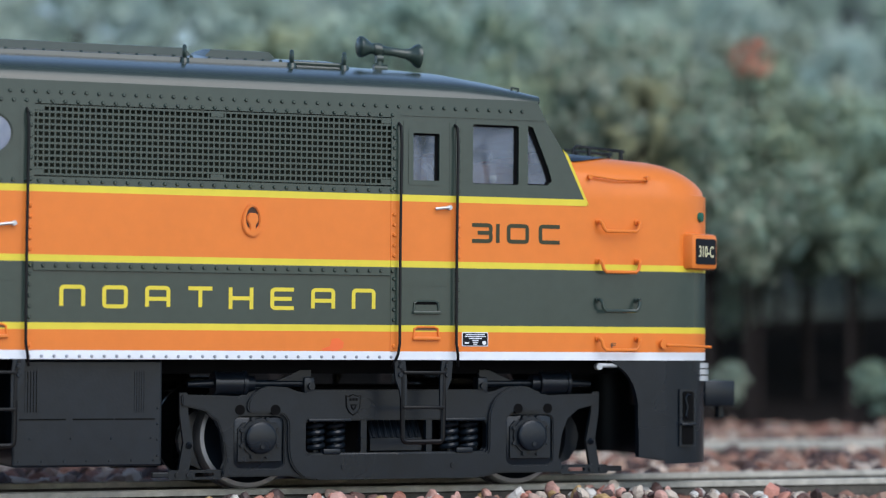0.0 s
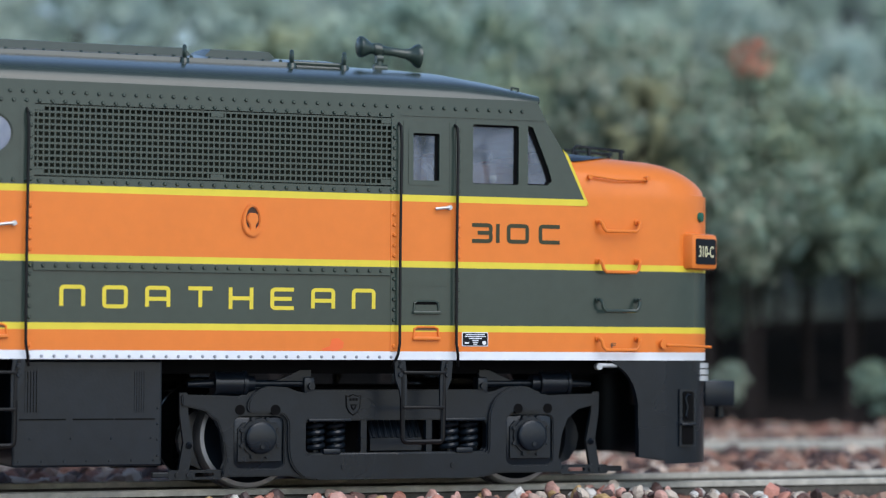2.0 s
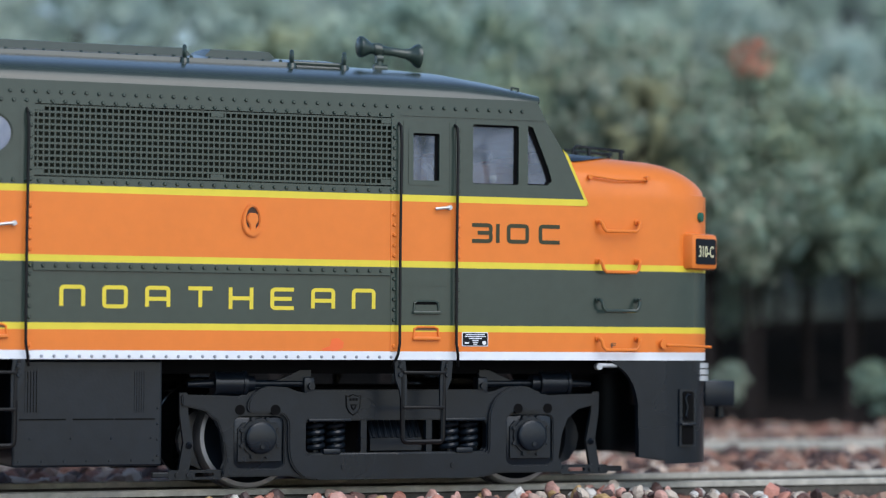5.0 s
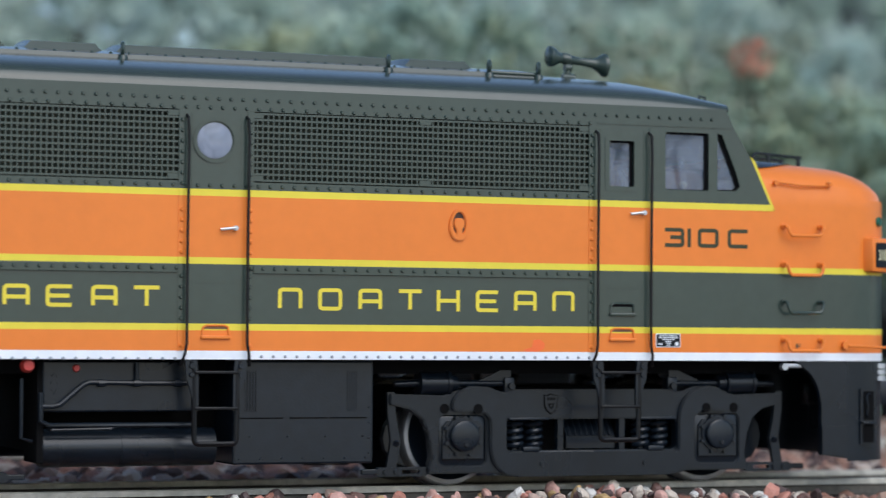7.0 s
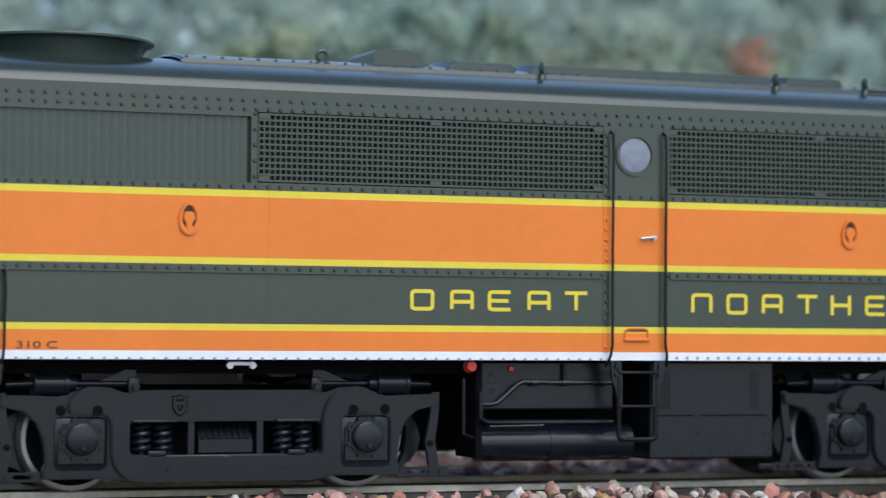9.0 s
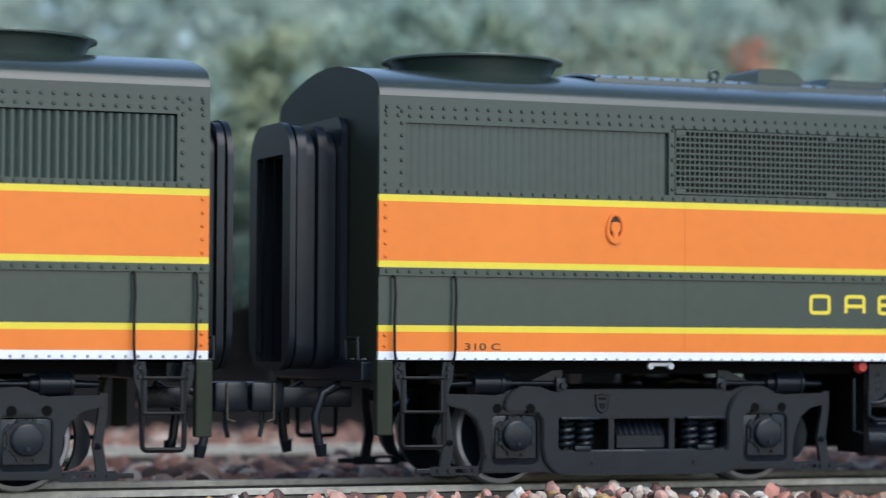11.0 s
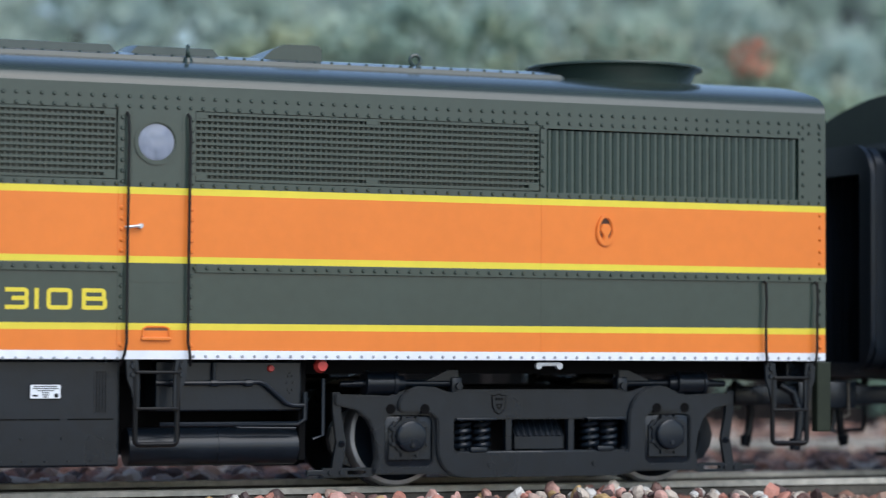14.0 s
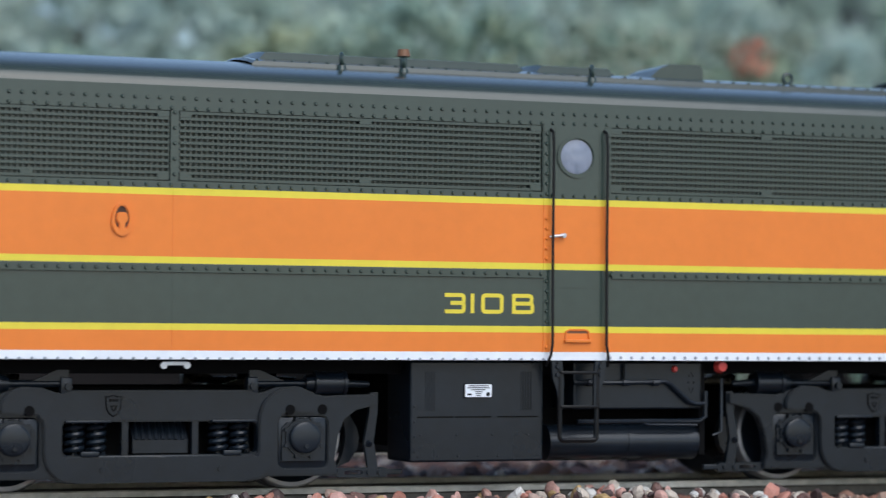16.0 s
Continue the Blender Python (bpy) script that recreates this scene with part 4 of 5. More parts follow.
def nose(parent):
    bm = bmesh.new()
    R, front, w = 8.5, 87.9, SIDE - 0.08
    def outline(inset):
        pts = [(66.2, w - inset), (70.0, w - inset), (75.0, w - inset), (front - R, w - inset)]
        r = max(R - inset * 0.3, 2)
        for k in range(1, 9):
            a = radians(90 * k / 9)
            pts.append((front - R + (R - inset) * math.sin(a), w - R + (R - inset) * math.cos(a)))
        pts += [(front - inset + 0.5 * (1 - (yy / (w - R)) ** 2), yy) for yy in (w - R, 5, 0)]
        return pts + [(x, -y) for x, y in pts[-2::-1]]
    zs = [z0 for z0, _, _ in BANDS] + [33.1, 34.0]
    rows = []
    for z in zs:
        rows.append([bm.verts.new((x, y, z)) for x, y in outline(0)])
    n = len(rows[0])
    # shoulder: a small ledge, then the rounded hood that falls towards the front
    for k in range(9):
        a = radians(90 * k / 8)
        row = []
        for x, y in outline(0.25 + 7.0 * (1 - math.cos(a))):
            top = float(np.interp(x, [64, 72, 79, 83, 86, 88], [39.0, 38.6, 38.2, 37.7, 37.0, 36.2]))
            base = float(np.interp(x, [64, 88], [35.6, 33.9]))
            row.append(bm.verts.new((x, y, base + (top - base) * math.sin(a))))
        rows.append(row)
    for j, (a, b) in enumerate(zip(rows, rows[1:])):
        for i in range(n - 1):
            f = bm.faces.new((a[i], a[i + 1], b[i + 1], b[i]))
            f.material_index = BANDS[j][2] if j < len(BANDS) - 1 else 1
    half = n // 2
    last = rows[-1]
    for i in range(half):
        a, b, c, d = last[i], last[i + 1], last[n - 2 - i], last[n - 1 - i]
        f = bm.faces.new((a, b, c, d) if b is not c else (a, b, d))
        f.material_index = 1
    part("nose", bm, ORANGE, parent, "rounded orange nose hood with green band and yellow stripes", smooth=True, mats=PAINTS)
    # pilot skirt below
    bm = bmesh.new()
    pts = outline(0.15)[3:]
    pts = pts[:len(pts) - 3]
    a = [bm.verts.new((x, y, 14.6)) for x, y in pts]
    b = [bm.verts.new((x, y, 2.6)) for x, y in pts]
    for i in range(len(pts) - 1):
        bm.faces.new((a[i], a[i + 1], b[i + 1], b[i]))
    for s in (-1, 1):
        y = s * (w - 0.15)
        plate(bm, flowing([(72.3, 14.6), (74.3, 13.2), (75.4, 11.5), (75.9, 9.5)]) + [(75.95, 3.4), (79.4, 2.9), (79.4, 14.6)], y, y - s * 0.8)
        plate(bm, [(75.95, 6.8), (79.3, 6.9), (79.3, 3.2), (75.95, 3.5)], y + s * 0.14, y - s * 0.3)
    box(bm, 75, 79.6, -17, 17, 13.2, 14.5)
    part("pilot", bm, BLACK, parent, "black front pilot skirt", smooth=True)
    bm = bmesh.new()
    plate(bm, rrect(81.3, 83.4, 4.6, 11.3, 0.2), -18.0, -16.9)
    # Two near-black plates on the face paint the shade inside the step recesses.
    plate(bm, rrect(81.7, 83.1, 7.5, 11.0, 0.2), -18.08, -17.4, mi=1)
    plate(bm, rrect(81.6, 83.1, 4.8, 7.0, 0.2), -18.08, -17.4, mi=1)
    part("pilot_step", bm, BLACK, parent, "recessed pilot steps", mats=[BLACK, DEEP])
    bm = bmesh.new()
    tube(bm, [(82.7, -18.05, 10.6), (82.2, -18.3, 10.7), (81.95, -18.3, 10.2), (82.2, -18.3, 9.2), (82.0, -18.3, 8.2), (82.3, -18.1, 7.9)], 0.12, 6)
    box(bm, 81.4, 83.3, -18.5, -17.9, 7.05, 7.3, 0.06)
    part("pilot_lever", bm, BLACK, parent, "bent lever in the pilot recess", smooth=True)


def number_board(parent):
    e = new("number_board", None)
    e.parent = parent
    e.matrix_basis = pose(84.35 * U, -16.95 * U, 27.4 * U, 0, 0, 28)
    tagged(e, "orange number box with a black number board")
    bm = bmesh.new()
    box(bm, -2.6, 2.6, -0.9, 2.6, -2.1, 2.1, 0.45)
    part("number_box", bm, ORANGE, e, smooth=True)
    bm = bmesh.new()
    plate(bm, rrect(-2.0, 2.05, -1.5, 1.5, 0.25), -1.0, -0.8)
    part("number_glass", bm, PLATE, e, "black number board")
    words("number", "310-C", -1.5, 1.5, -1.04, -0.65, 0.65, mat("pale_numeral", (0.85, 0.8, 0.5), 0.5), e, "pale yellow numerals")


def locomotive_a():
    e = new("cab_diesel_locomotive", None)
    tagged(e, "model cab diesel locomotive in green, orange and yellow", "model locomotive", "model locomotives")
    t1, w1 = truck(e, 47.58, "front")
    t2, w2 = truck(e, -47.58, "rear")
    quarter = [(61.75, 34.6), (64.2, 34.6), (64.75, 35.1), (64.3, 36.6), (62.35, 41.2), (61.75, 41.35)]
    door_win, cab_win = rrect(47.55, 51.0, 34.6, 40.2, 0.2), rrect(54.95, 60.6, 34.55, 41.3, 0.25)
    holes = [rect(4.3, 45.4, 33.95, 41.72), rect(-45.6, -3.5, 33.95, 41.72), rect(-79.2, -46.3, 33.9, 41.2), door_win, cab_win, quarter]
    upper = [(-82.35, 33.1), (68.85, 33.1), (66.35, 38.25), (63.95, 42.0), (62.9, 44.2), (-82.35, 44.2)]
    for s in (-1, 1):
        side_shell(e, -82.35, 66.5, upper, holes, s)
        grille(e, 4.5, 45.2, 34.2, 41.5, s)
        grille(e, -45.4, -3.7, 34.2, 41.5, s)
        shutters(e, -79.2, -46.3, 33.9, 41.2, s, 0.08)
        for o in (door_win, cab_win, quarter):
            pane(e, o, s)
        reveal_shade(e, rect(47.5, 51.05, 34.5, 40.25), rrect(47.7, 50.5, 34.7, 39.85, 0.2), s)
        reveal_shade(e, rect(54.9, 60.7, 34.5, 41.35), rrect(55.1, 60.2, 34.65, 41.1, 0.2), s)
        reveal_shade(e, [(61.65, 34.5), (64.3, 34.5), (64.9, 35.0), (64.4, 36.7), (62.4, 41.35), (61.65, 41.45)], [(61.9, 34.75), (64.0, 34.75), (64.3, 35.1), (63.9, 36.4), (62.15, 40.6), (61.9, 40.7)], s)
        window_trim(e, rrect(47.15, 51.4, 34.2, 40.6, 0.3), rrect(47.7, 50.85, 34.75, 40.05, 0.15), s)
        for u in (45.95, 52.75):
            handrail(e, u, 15.2, 40.6, s, -0.5 if u < 50 else 0.5)
        for u in (-2.9, 3.9):
            handrail(e, u, 15.2, 40.6, s, -0.5 if u < 0 else 0.5)
        ladder(e, 46.2, 51.7, 5.2, 14.2, s, (13.2, 9.3, 5.3))
        ladder(e, -2.2, 3.2, 5.2, 14.2, s, (13.2, 9.3, 5.3))
        lift_ring(e, 28.9, 29.85, s), lift_ring(e, -53.3, 29.85, s)
        porthole(e, 0.25, 38.4, s)
        door_fittings(e, 45.95, 52.75, s, ((20.5, GREEN), (17.6, ORANGE)))
        door_fittings(e, -2.9, 3.9, s, ((17.6, ORANGE),))
        for z, d, m in ((30.6, 1.1, ORANGE), (26.1, 1.3, ORANGE), (21.6, 1.3, GREEN), (17.1, 1.3, ORANGE)):
            grab(e, 70.6, 75.6, z, d, m, s)
    roof(e, -82.35, 63.2, True)
    end_wall(e, -82.35, -1)
    nose(e)
    number_board(e)
    # windscreen in a shallow vee
    bm = bmesh.new()
    for s in (-1, 1):
        p = [(63.9, s * 17.9, 42), (67.5, 0, 42), (71.5, 0, 38.9), (68.7, s * 17.9, 33.2)]
        bm.faces.new([bm.verts.new(c) for c in p])
        bm.faces.new([bm.verts.new(c) for c in ((71.5, 0, 38.9), (68.7, s * 17.9, 33.2), (70.5, 0, 33.2))])
        q = [(65.0 + 0.15, s * 15.5, 41.2), (67.6, s * 1.5, 41.4), (70.5, s * 1.5, 39.3), (68.2, s * 15.0, 36.5)]
        f = bm.faces.new([bm.verts.new((x + 0.25, y, z)) for x, y, z in q])
        f.material_index = 1
    part("windscreen", bm, GREEN, e, "raked cab windscreen", mats=[GREEN, PLATE])
    # cab inside
    bm = bmesh.new()
    box(bm, 46, 46.4, -17, 17, 26, 44)
    box(bm, 46.4, 68, -17, 17, 27.0, 27.6)
    box(bm, 46, 63, -17, 17, 43.4, 43.7)
    part("cab_inside", bm, mat("cab_grey", (0.22, 0.22, 0.25), 0.7), e)
    for y in (-9, 9):
        bm = bmesh.new()
        box(bm, 54, 58.5, y - 3, y + 3, 33.2, 34.6, 0.5)
        box(bm, 53.4, 54.6, y - 3, y + 3, 34.2, 38.6, 0.4)
        cyl(bm, (56.2, y, 27.6), (56.2, y, 33.4), 0.7)
        part("cab_seat", bm, mat("seat_brown", (0.25, 0.09, 0.06), 0.6), e, "reddish brown cab seat", smooth=True)
    bm = bmesh.new()
    box(bm, 55.4, 61.6, -15.8, -11.5, 30.0, 37.2, 1.3)
    box(bm, 49.6, 52.0, -15.5, -12.0, 30.0, 37.6, 0.6)
    part("brake_stand", bm, mat("brown_console", (0.16, 0.055, 0.03), 0.5, vary=0.3), e, "reddish brown cab console", smooth=True)
    bm = bmesh.new()
    bmesh.ops.create_uvsphere(bm, u_segments=14, v_segments=9, radius=0.45, matrix=Matrix.Translation((58.1, -16.6, 35.3)))
    cyl(bm, (58.1, -16.6, 33.0), (58.1, -16.6, 35.2), 0.15, seg=8)
    part("throttle_knob", bm, mat("cream_plastic", (0.75, 0.68, 0.5), 0.4), e, "cream throttle knob", smooth=True)
    bm = bmesh.new()
    box(bm, 62.6, 66.1, -17, 17, 27.6, 36.0, 0.6)
    part("control_stand", bm, mat("console_grey", (0.16, 0.14, 0.15), 0.6), e)
    underbody(e, 1)
    hatches(e, -52, 42.2, [(-8.0, 25.5), (26.6, 35.5), (-18.5, -9.2)], (-27.0, -19.5), -1)
    fan(e, -63.8)
    for u, b in ((23.4, False), (36.0, False), (42.3, False), (-8.0, False)):
        roof_eye(e, u, -10.0, b)
    roof_eye(e, -34.0, -6.0, False, True)
    bm = bmesh.new()
    tube(bm, [(36.2, -10.0, 48.25), (42.2, -10.0, 48.2)], 0.25)
    part("roof_bar", bm, GREEN, e, smooth=True)
    # horn
    bm = bmesh.new()
    z = 50.8
    y = -4.2
    cyl(bm, (48.7, y, 48.4), (48.7, y, z), 0.42, seg=12)
    cyl(bm, (48.0, y, 48.75), (49.6, y, 48.7), 0.5, seg=10)
    cyl(bm, (48.3, y, 49.9), (49.1, y, 49.9), 0.55, seg=10)
    prof = [(0, 0.2), (0.05, 1.0), (0.25, 1.25), (0.6, 1.25), (1.1, 1.0), (1.5, 0.72), (1.9, 0.6), (2.1, 0.72), (2.9, 0.72), (3.1, 0.55), (4.5, 0.5), (6.0, 0.58), (6.7, 0.85), (7.2, 1.25), (7.5, 1.42), (7.75, 1.42), (7.85, 1.2), (7.6, 0.5)]
    n = 20
    rows = [[bm.verts.new((46.0 + d, y + r * math.cos(k * math.tau / n), z + 0.45 - 0.11 * d + r * math.sin(k * math.tau / n))) for k in range(n)] for d, r in prof]
    for a, b in zip(rows, rows[1:]):
        for k in range(n):
            bm.faces.new((a[k], a[(k + 1) % n], b[(k + 1) % n], b[k]))
    bm.faces.new(rows[0]), bm.faces.new(rows[-1])
    part("horn", bm, GREEN, e, "dark green two-ended air horn", smooth=True)
    bm = bmesh.new()
    for a, b in ((69.5, 74.0), (74.0, 79.5)):
        za, zb = [float(np.interp(x, [64, 72, 79, 83, 86, 88], [39.0, 38.6, 38.2, 37.7, 37.0, 36.2])) for x in (a, b)]
        lo = [(a, -9.6, za + 0.02), (b, -8.8, zb + 0.02), (b, 8.8, zb + 0.02), (a, 9.6, za + 0.02)]
        v = [bm.verts.new(c) for c in lo] + [bm.verts.new((x, y, z + 0.14)) for x, y, z in lo]
        bm.faces.new(v[4:]), bm.faces.new(v[3::-1])
        for k in range(4):
            bm.faces.new((v[k], v[(k + 1) % 4], v[4 + (k + 1) % 4], v[4 + k]))
    w = SIDE - 0.08
    for s in (-1, 1):
        rows = []
        for k in range(9):
            x = 67.6 + 7.9 * k / 8
            top = float(np.interp(x, [64, 72, 79], [39.0, 38.6, 38.2]))
            base = float(np.interp(x, [64, 88], [35.6, 33.9]))
            low = 38 + 48 * (k / 8) ** 1.5
            row = []
            for j in range(6):
                a = radians(low + (90 - low) * j / 5)
                row.append(bm.verts.new((x, s * (w - 0.25 - 7.0 * (1 - math.cos(a)) + 0.14), base + (top - base) * math.sin(a) + 0.12)))
            rows.append(row)
        for p, q in zip(rows, rows[1:]):
            for j in range(5):
                bm.faces.new((p[j], p[j + 1], q[j + 1], q[j]))
    part("antiglare_panel", bm, BLACK, e, "black anti-glare panel on the hood")
    # hood top rails
    bm = bmesh.new()
    for y, ua, ub, zt in ((-8.0, 72.0, 78.8, 40.1), (2.5, 75.2, 82.2, 40.5)):
        tube(bm, [(ua, y, zt - 1.6), (ua + 0.1, y, zt - 0.4), (ua + 0.5, y, zt), (ub, y, zt - 0.45)], 0.2)
        for u in (ua + 2.2, ub - 0.4):
            tube(bm, [(u, y, zt - 2.2), (u, y, zt - 0.2)], 0.26)
    part("hood_rail", bm, BLACK, e, "low black rails on the hood", smooth=True)
    bm = bmesh.new()
    tube(bm, [(69.6, -16.8, 35.9), (69.7, -18.2, 35.9), (73.0, -18.3, 35.55), (76.9, -18.1, 35.6), (77.0, -16.8, 35.6)], 0.15)
    for u in (69.6, 77.0):
        cyl(bm, (u, -17.0, 35.8), (u, -18.4, 35.75), 0.28, seg=10)
    part("hood_grab", bm, ORANGE, e, smooth=True)
    bm = bmesh.new()
    tube(bm, [(79.2, -SIDE, 16.4), (79.2, -SIDE - 0.6, 16.4), (82.6, -SIDE - 0.9, 16.3), (85.4, -17.9, 16.2)], 0.17)
    cyl(bm, (79.0, -SIDE, 16.5), (79.0, -SIDE - 0.5, 16.5), 0.55, seg=14)
    part("front_grab", bm, ORANGE, e, smooth=True)
    bm = bmesh.new()
    cyl(bm, (84.2, -15.6, 31.5), (85.0, -16.5, 31.5), 0.75, 0.55, 18)
    part("class_light", bm, mat("green_lens", (0.015, 0.13, 0.085), 0.12), e, "small round green class light", smooth=True)
    bm = bmesh.new()
    for k in range(3):
        cyl(bm, (85.6, -14.8, 12.2 + 0.75 * k), (85.6, -14.8, 12.8 + 0.75 * k), 1.0, 1.0, 14)
    part("corner_buffer", bm, SILVER, e, "ribbed silver corner buffer", smooth=True)
    bm = bmesh.new()
    box(bm, 84, 94, -1.2, 1.2, 9.0, 11.6, 0.2)
    box(bm, 93, 97.2, -2.0, 1.6, 8.8, 12.0, 0.2)
    cyl(bm, (96, 0, 7.4), (96, 0, 8.8), 0.6, seg=10)
    part("front_coupler", bm, BLACK, e, smooth=True)
    bm = bmesh.new()
    box(bm, 70.8, 73.4, -17.9, -17.2, 13.75, 14.3, 0.2)
    cyl(bm, (71.0, -18.0, 13.9), (71.0, -17.2, 13.9), 0.4, seg=10)
    part("jacking_pad", bm, SILVER, e, "small silver fitting under the sill")
    # brow bolt, lettering and plates
    bm = bmesh.new()
    tube(bm, [(61.5, -14.0, 45.5), (61.5, -14.0, 46.1), (62.3, -14.0, 46.0), (62.3, -14.0, 45.2)], 0.16)
    part("brow_eye", bm, GREEN, e)
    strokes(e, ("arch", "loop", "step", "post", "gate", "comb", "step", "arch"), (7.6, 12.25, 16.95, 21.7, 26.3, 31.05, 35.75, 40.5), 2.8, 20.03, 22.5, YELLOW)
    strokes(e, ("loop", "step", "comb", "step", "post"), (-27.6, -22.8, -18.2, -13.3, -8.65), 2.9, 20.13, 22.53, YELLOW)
    strokes(e, "310C", (54.65, 57.35, 59.15, 63.1), 2.75, 27.85, 30.1, NUMERAL, "road_number", "dark green painted road number", 0.45)
    words("small_number", "310 C", -71.95, -67.6, -SIDE - 0.05, 15.75, 16.5, NUMERAL, e)
    words("small_mark", "F", 72.3, 72.9, -SIDE - 0.06, 16.1, 16.6, GREEN, e)
    builder_plate(e, 53.7, 56.9, 16.15, 17.75, -SIDE - 0.12, PLATE, WHITE)
    bm = bmesh.new()
    plate(bm, [(38.2, 16.9), (39.0, 17.0), (39.6, 16.5), (39.5, 15.9), (38.6, 15.55), (37.3, 15.6), (37.0, 15.8), (38.0, 16.1)], -SIDE - 0.03, -SIDE)
    part("touch_up", bm, PATCH, e, "brighter orange paint touch-up")
    bm = bmesh.new()
    box(bm, 46.2, 63.8, -SIDE - 0.12, -SIDE, 41.95, 42.07)
    part("drip_strip", bm, GREEN, e)
    seams(e, (-44.2, 53.6))
    rivets(e, [("h", -81.5, 61.0, 42.95, 1.37), ("h", -81.5, 45.2, 41.98, 1.37), ("h", -81.5, 45.2, 33.5, 1.37), ("h", -81.5, -4, 24.5, 1.37), ("h", 4.4, 45.2, 24.5, 1.37),
               ("v", 34.2, 42.5, -81.6, 1.4), ("v", 34.2, 42.5, -79.7, 1.4), ("v", 34.6, 41.5, -45.85, 1.6), ])
    rivets(e, [("v", 26.2, 32.0, u, 1.6) for u in (-81.6,)] + [("v", 16.2, 17.4, u, 1.2) for u in (-81.6,)], ORANGE)
    rivets(e, [("h", -81.5, -4, 14.69, 1.37), ("h", 4.4, 45.2, 14.92, 1.37)], SILLRIVET, 0.2)
    end_steps(e, -80.7, -73.4)
    return e, [(t1, w1), (t2, w2)]


def builder_plate(parent, u0, u1, z0, z1, y, ground, ink):
    bm = bmesh.new()
    plate(bm, rrect(u0, u1, z0, z1, 0.12), y + 0.06, y + 0.12, mi=1)
    plate(bm, rrect(u0 + 0.1, u1 - 0.1, z0 + 0.1, z1 - 0.1, 0.12), y, y + 0.1)
    w, h = u1 - u0, z1 - z0
    for k, (a, b) in enumerate(((0.14, 0.86), (0.1, 0.9), (0.25, 0.75), (0.38, 0.62), (0.4, 0.6), (0.42, 0.58))):
        z = z1 - h * (0.17 + 0.135 * k)
        box(bm, u0 + a * w, u0 + b * w, y - 0.03, y + 0.02, z - 0.05, z + 0.05, mi=1)
    plate(bm, ring(u1 - 0.16 * w, z0 + 0.25 * h, 0.24, k=14), y - 0.03, y + 0.02, mi=1)
    box(bm, u0 + 0.1 * w, u0 + 0.26 * w, y - 0.03, y + 0.02, z0 + 0.18 * h, z0 + 0.3 * h, mi=1)
    part("builder_plate", bm, ground, parent, "small black builder's plate with white bars of print", mats=[ground, ink])


def locomotive_b():
    e = new("cabless_booster_locomotive", None)
    tagged(e, "model booster locomotive without a cab, green and orange", "model locomotive", "model locomotives")
    t1, w1 = truck(e, 47.58, "front")
    t2, w2 = truck(e, -47.58, "rear")
    L = 82.85
    holes = [rect(4.5, 45.55, 33.85, 41.52), rect(-47.05, -4.0, 33.85, 41.52), rect(46.3, 79.2, 33.8, 41.15), rect(-79.4, -47.95, 33.85, 41.52)]
    for s in (-1, 1):
        side_shell(e, -L, L, None, holes, s)
        for a, b in ((4.7, 45.4), (-46.9, -4.2), (-79.2, -48.1)):
            grille(e, a, b, 34.1, 41.3, s, 0.2)
        shutters(e, 46.3, 79.2, 33.8, 41.0, s)
        for u in (-3.0, 3.8):
            handrail(e, u, 15.2, 40.6, s, -0.5 if u < 0 else 0.5)
        ladder(e, -2.2, 3.1, 5.2, 14.2, s, (13.2, 9.3, 5.3))
        lift_ring(e, 53.7, 29.6, s), lift_ring(e, -53.3, 29.6, s)
        porthole(e, 0.25, 38.0, s)
        door_fittings(e, -3.0, 3.8, s, ((17.4, ORANGE),))
    roof(e, -L, L, False)
    end_wall(e, L, 1, 5.9), end_wall(e, -L, -1)
    underbody(e, -1)
    hatches(e, -36.3, 52.2, [(-34.5, -1.0), (0.2, 11.0)], (16.0, 23.7), 1)
    fan(e, 63.4)
    for u, b in ((-25.6, False), (-18.0, True), (6.0, False)):
        roof_eye(e, u, -10.0, b)
    roof_eye(e, 34.8, -6.0, False, True)
    strokes(e, "310B", (-16.2, -13.3, -11.55, -7.75), 2.75, 19.85, 22.15, YELLOW, "road_number", "yellow painted road number", 0.45)
    builder_plate(e, -12.95, -9.5, 10.3, 11.95, -16.85, WHITE, PLATE)
    seams(e, (45.7, -47.6))
    door_handle(e, -0.2 - 1.3, 28.9)
    rivets(e, [("h", -82, 82, 42.85, 1.37), ("h", -82, 82, 41.78, 1.37), ("h", -82, 82, 33.45, 1.37), ("h", -82, -4.3, 24.45, 1.37), ("h", 4.6, 82, 24.45, 1.37),
               ("v", 34.2, 42.5, 82.1, 1.4), ("v", 34.2, 42.5, 79.8, 1.4), ("v", 34.6, 41.3, 45.85, 1.6), ("v", 34.6, 41.3, -47.5, 1.6), ("v", 18.8, 24.4, 82.1, 1.3)])
    rivets(e, [("v", 26.2, 32.0, u, 1.6) for u in (82.1,)] + [("v", 16.2, 17.4, u, 1.2) for u in (82.1,)], ORANGE)
    rivets(e, [("h", -82, -3.8, 14.69, 1.37), ("h", 4.6, 82, 14.92, 1.37)], SILLRIVET, 0.2)
    end_steps(e, 74.4, 81.3)
    return e, [(t1, w1), (t2, w2)]


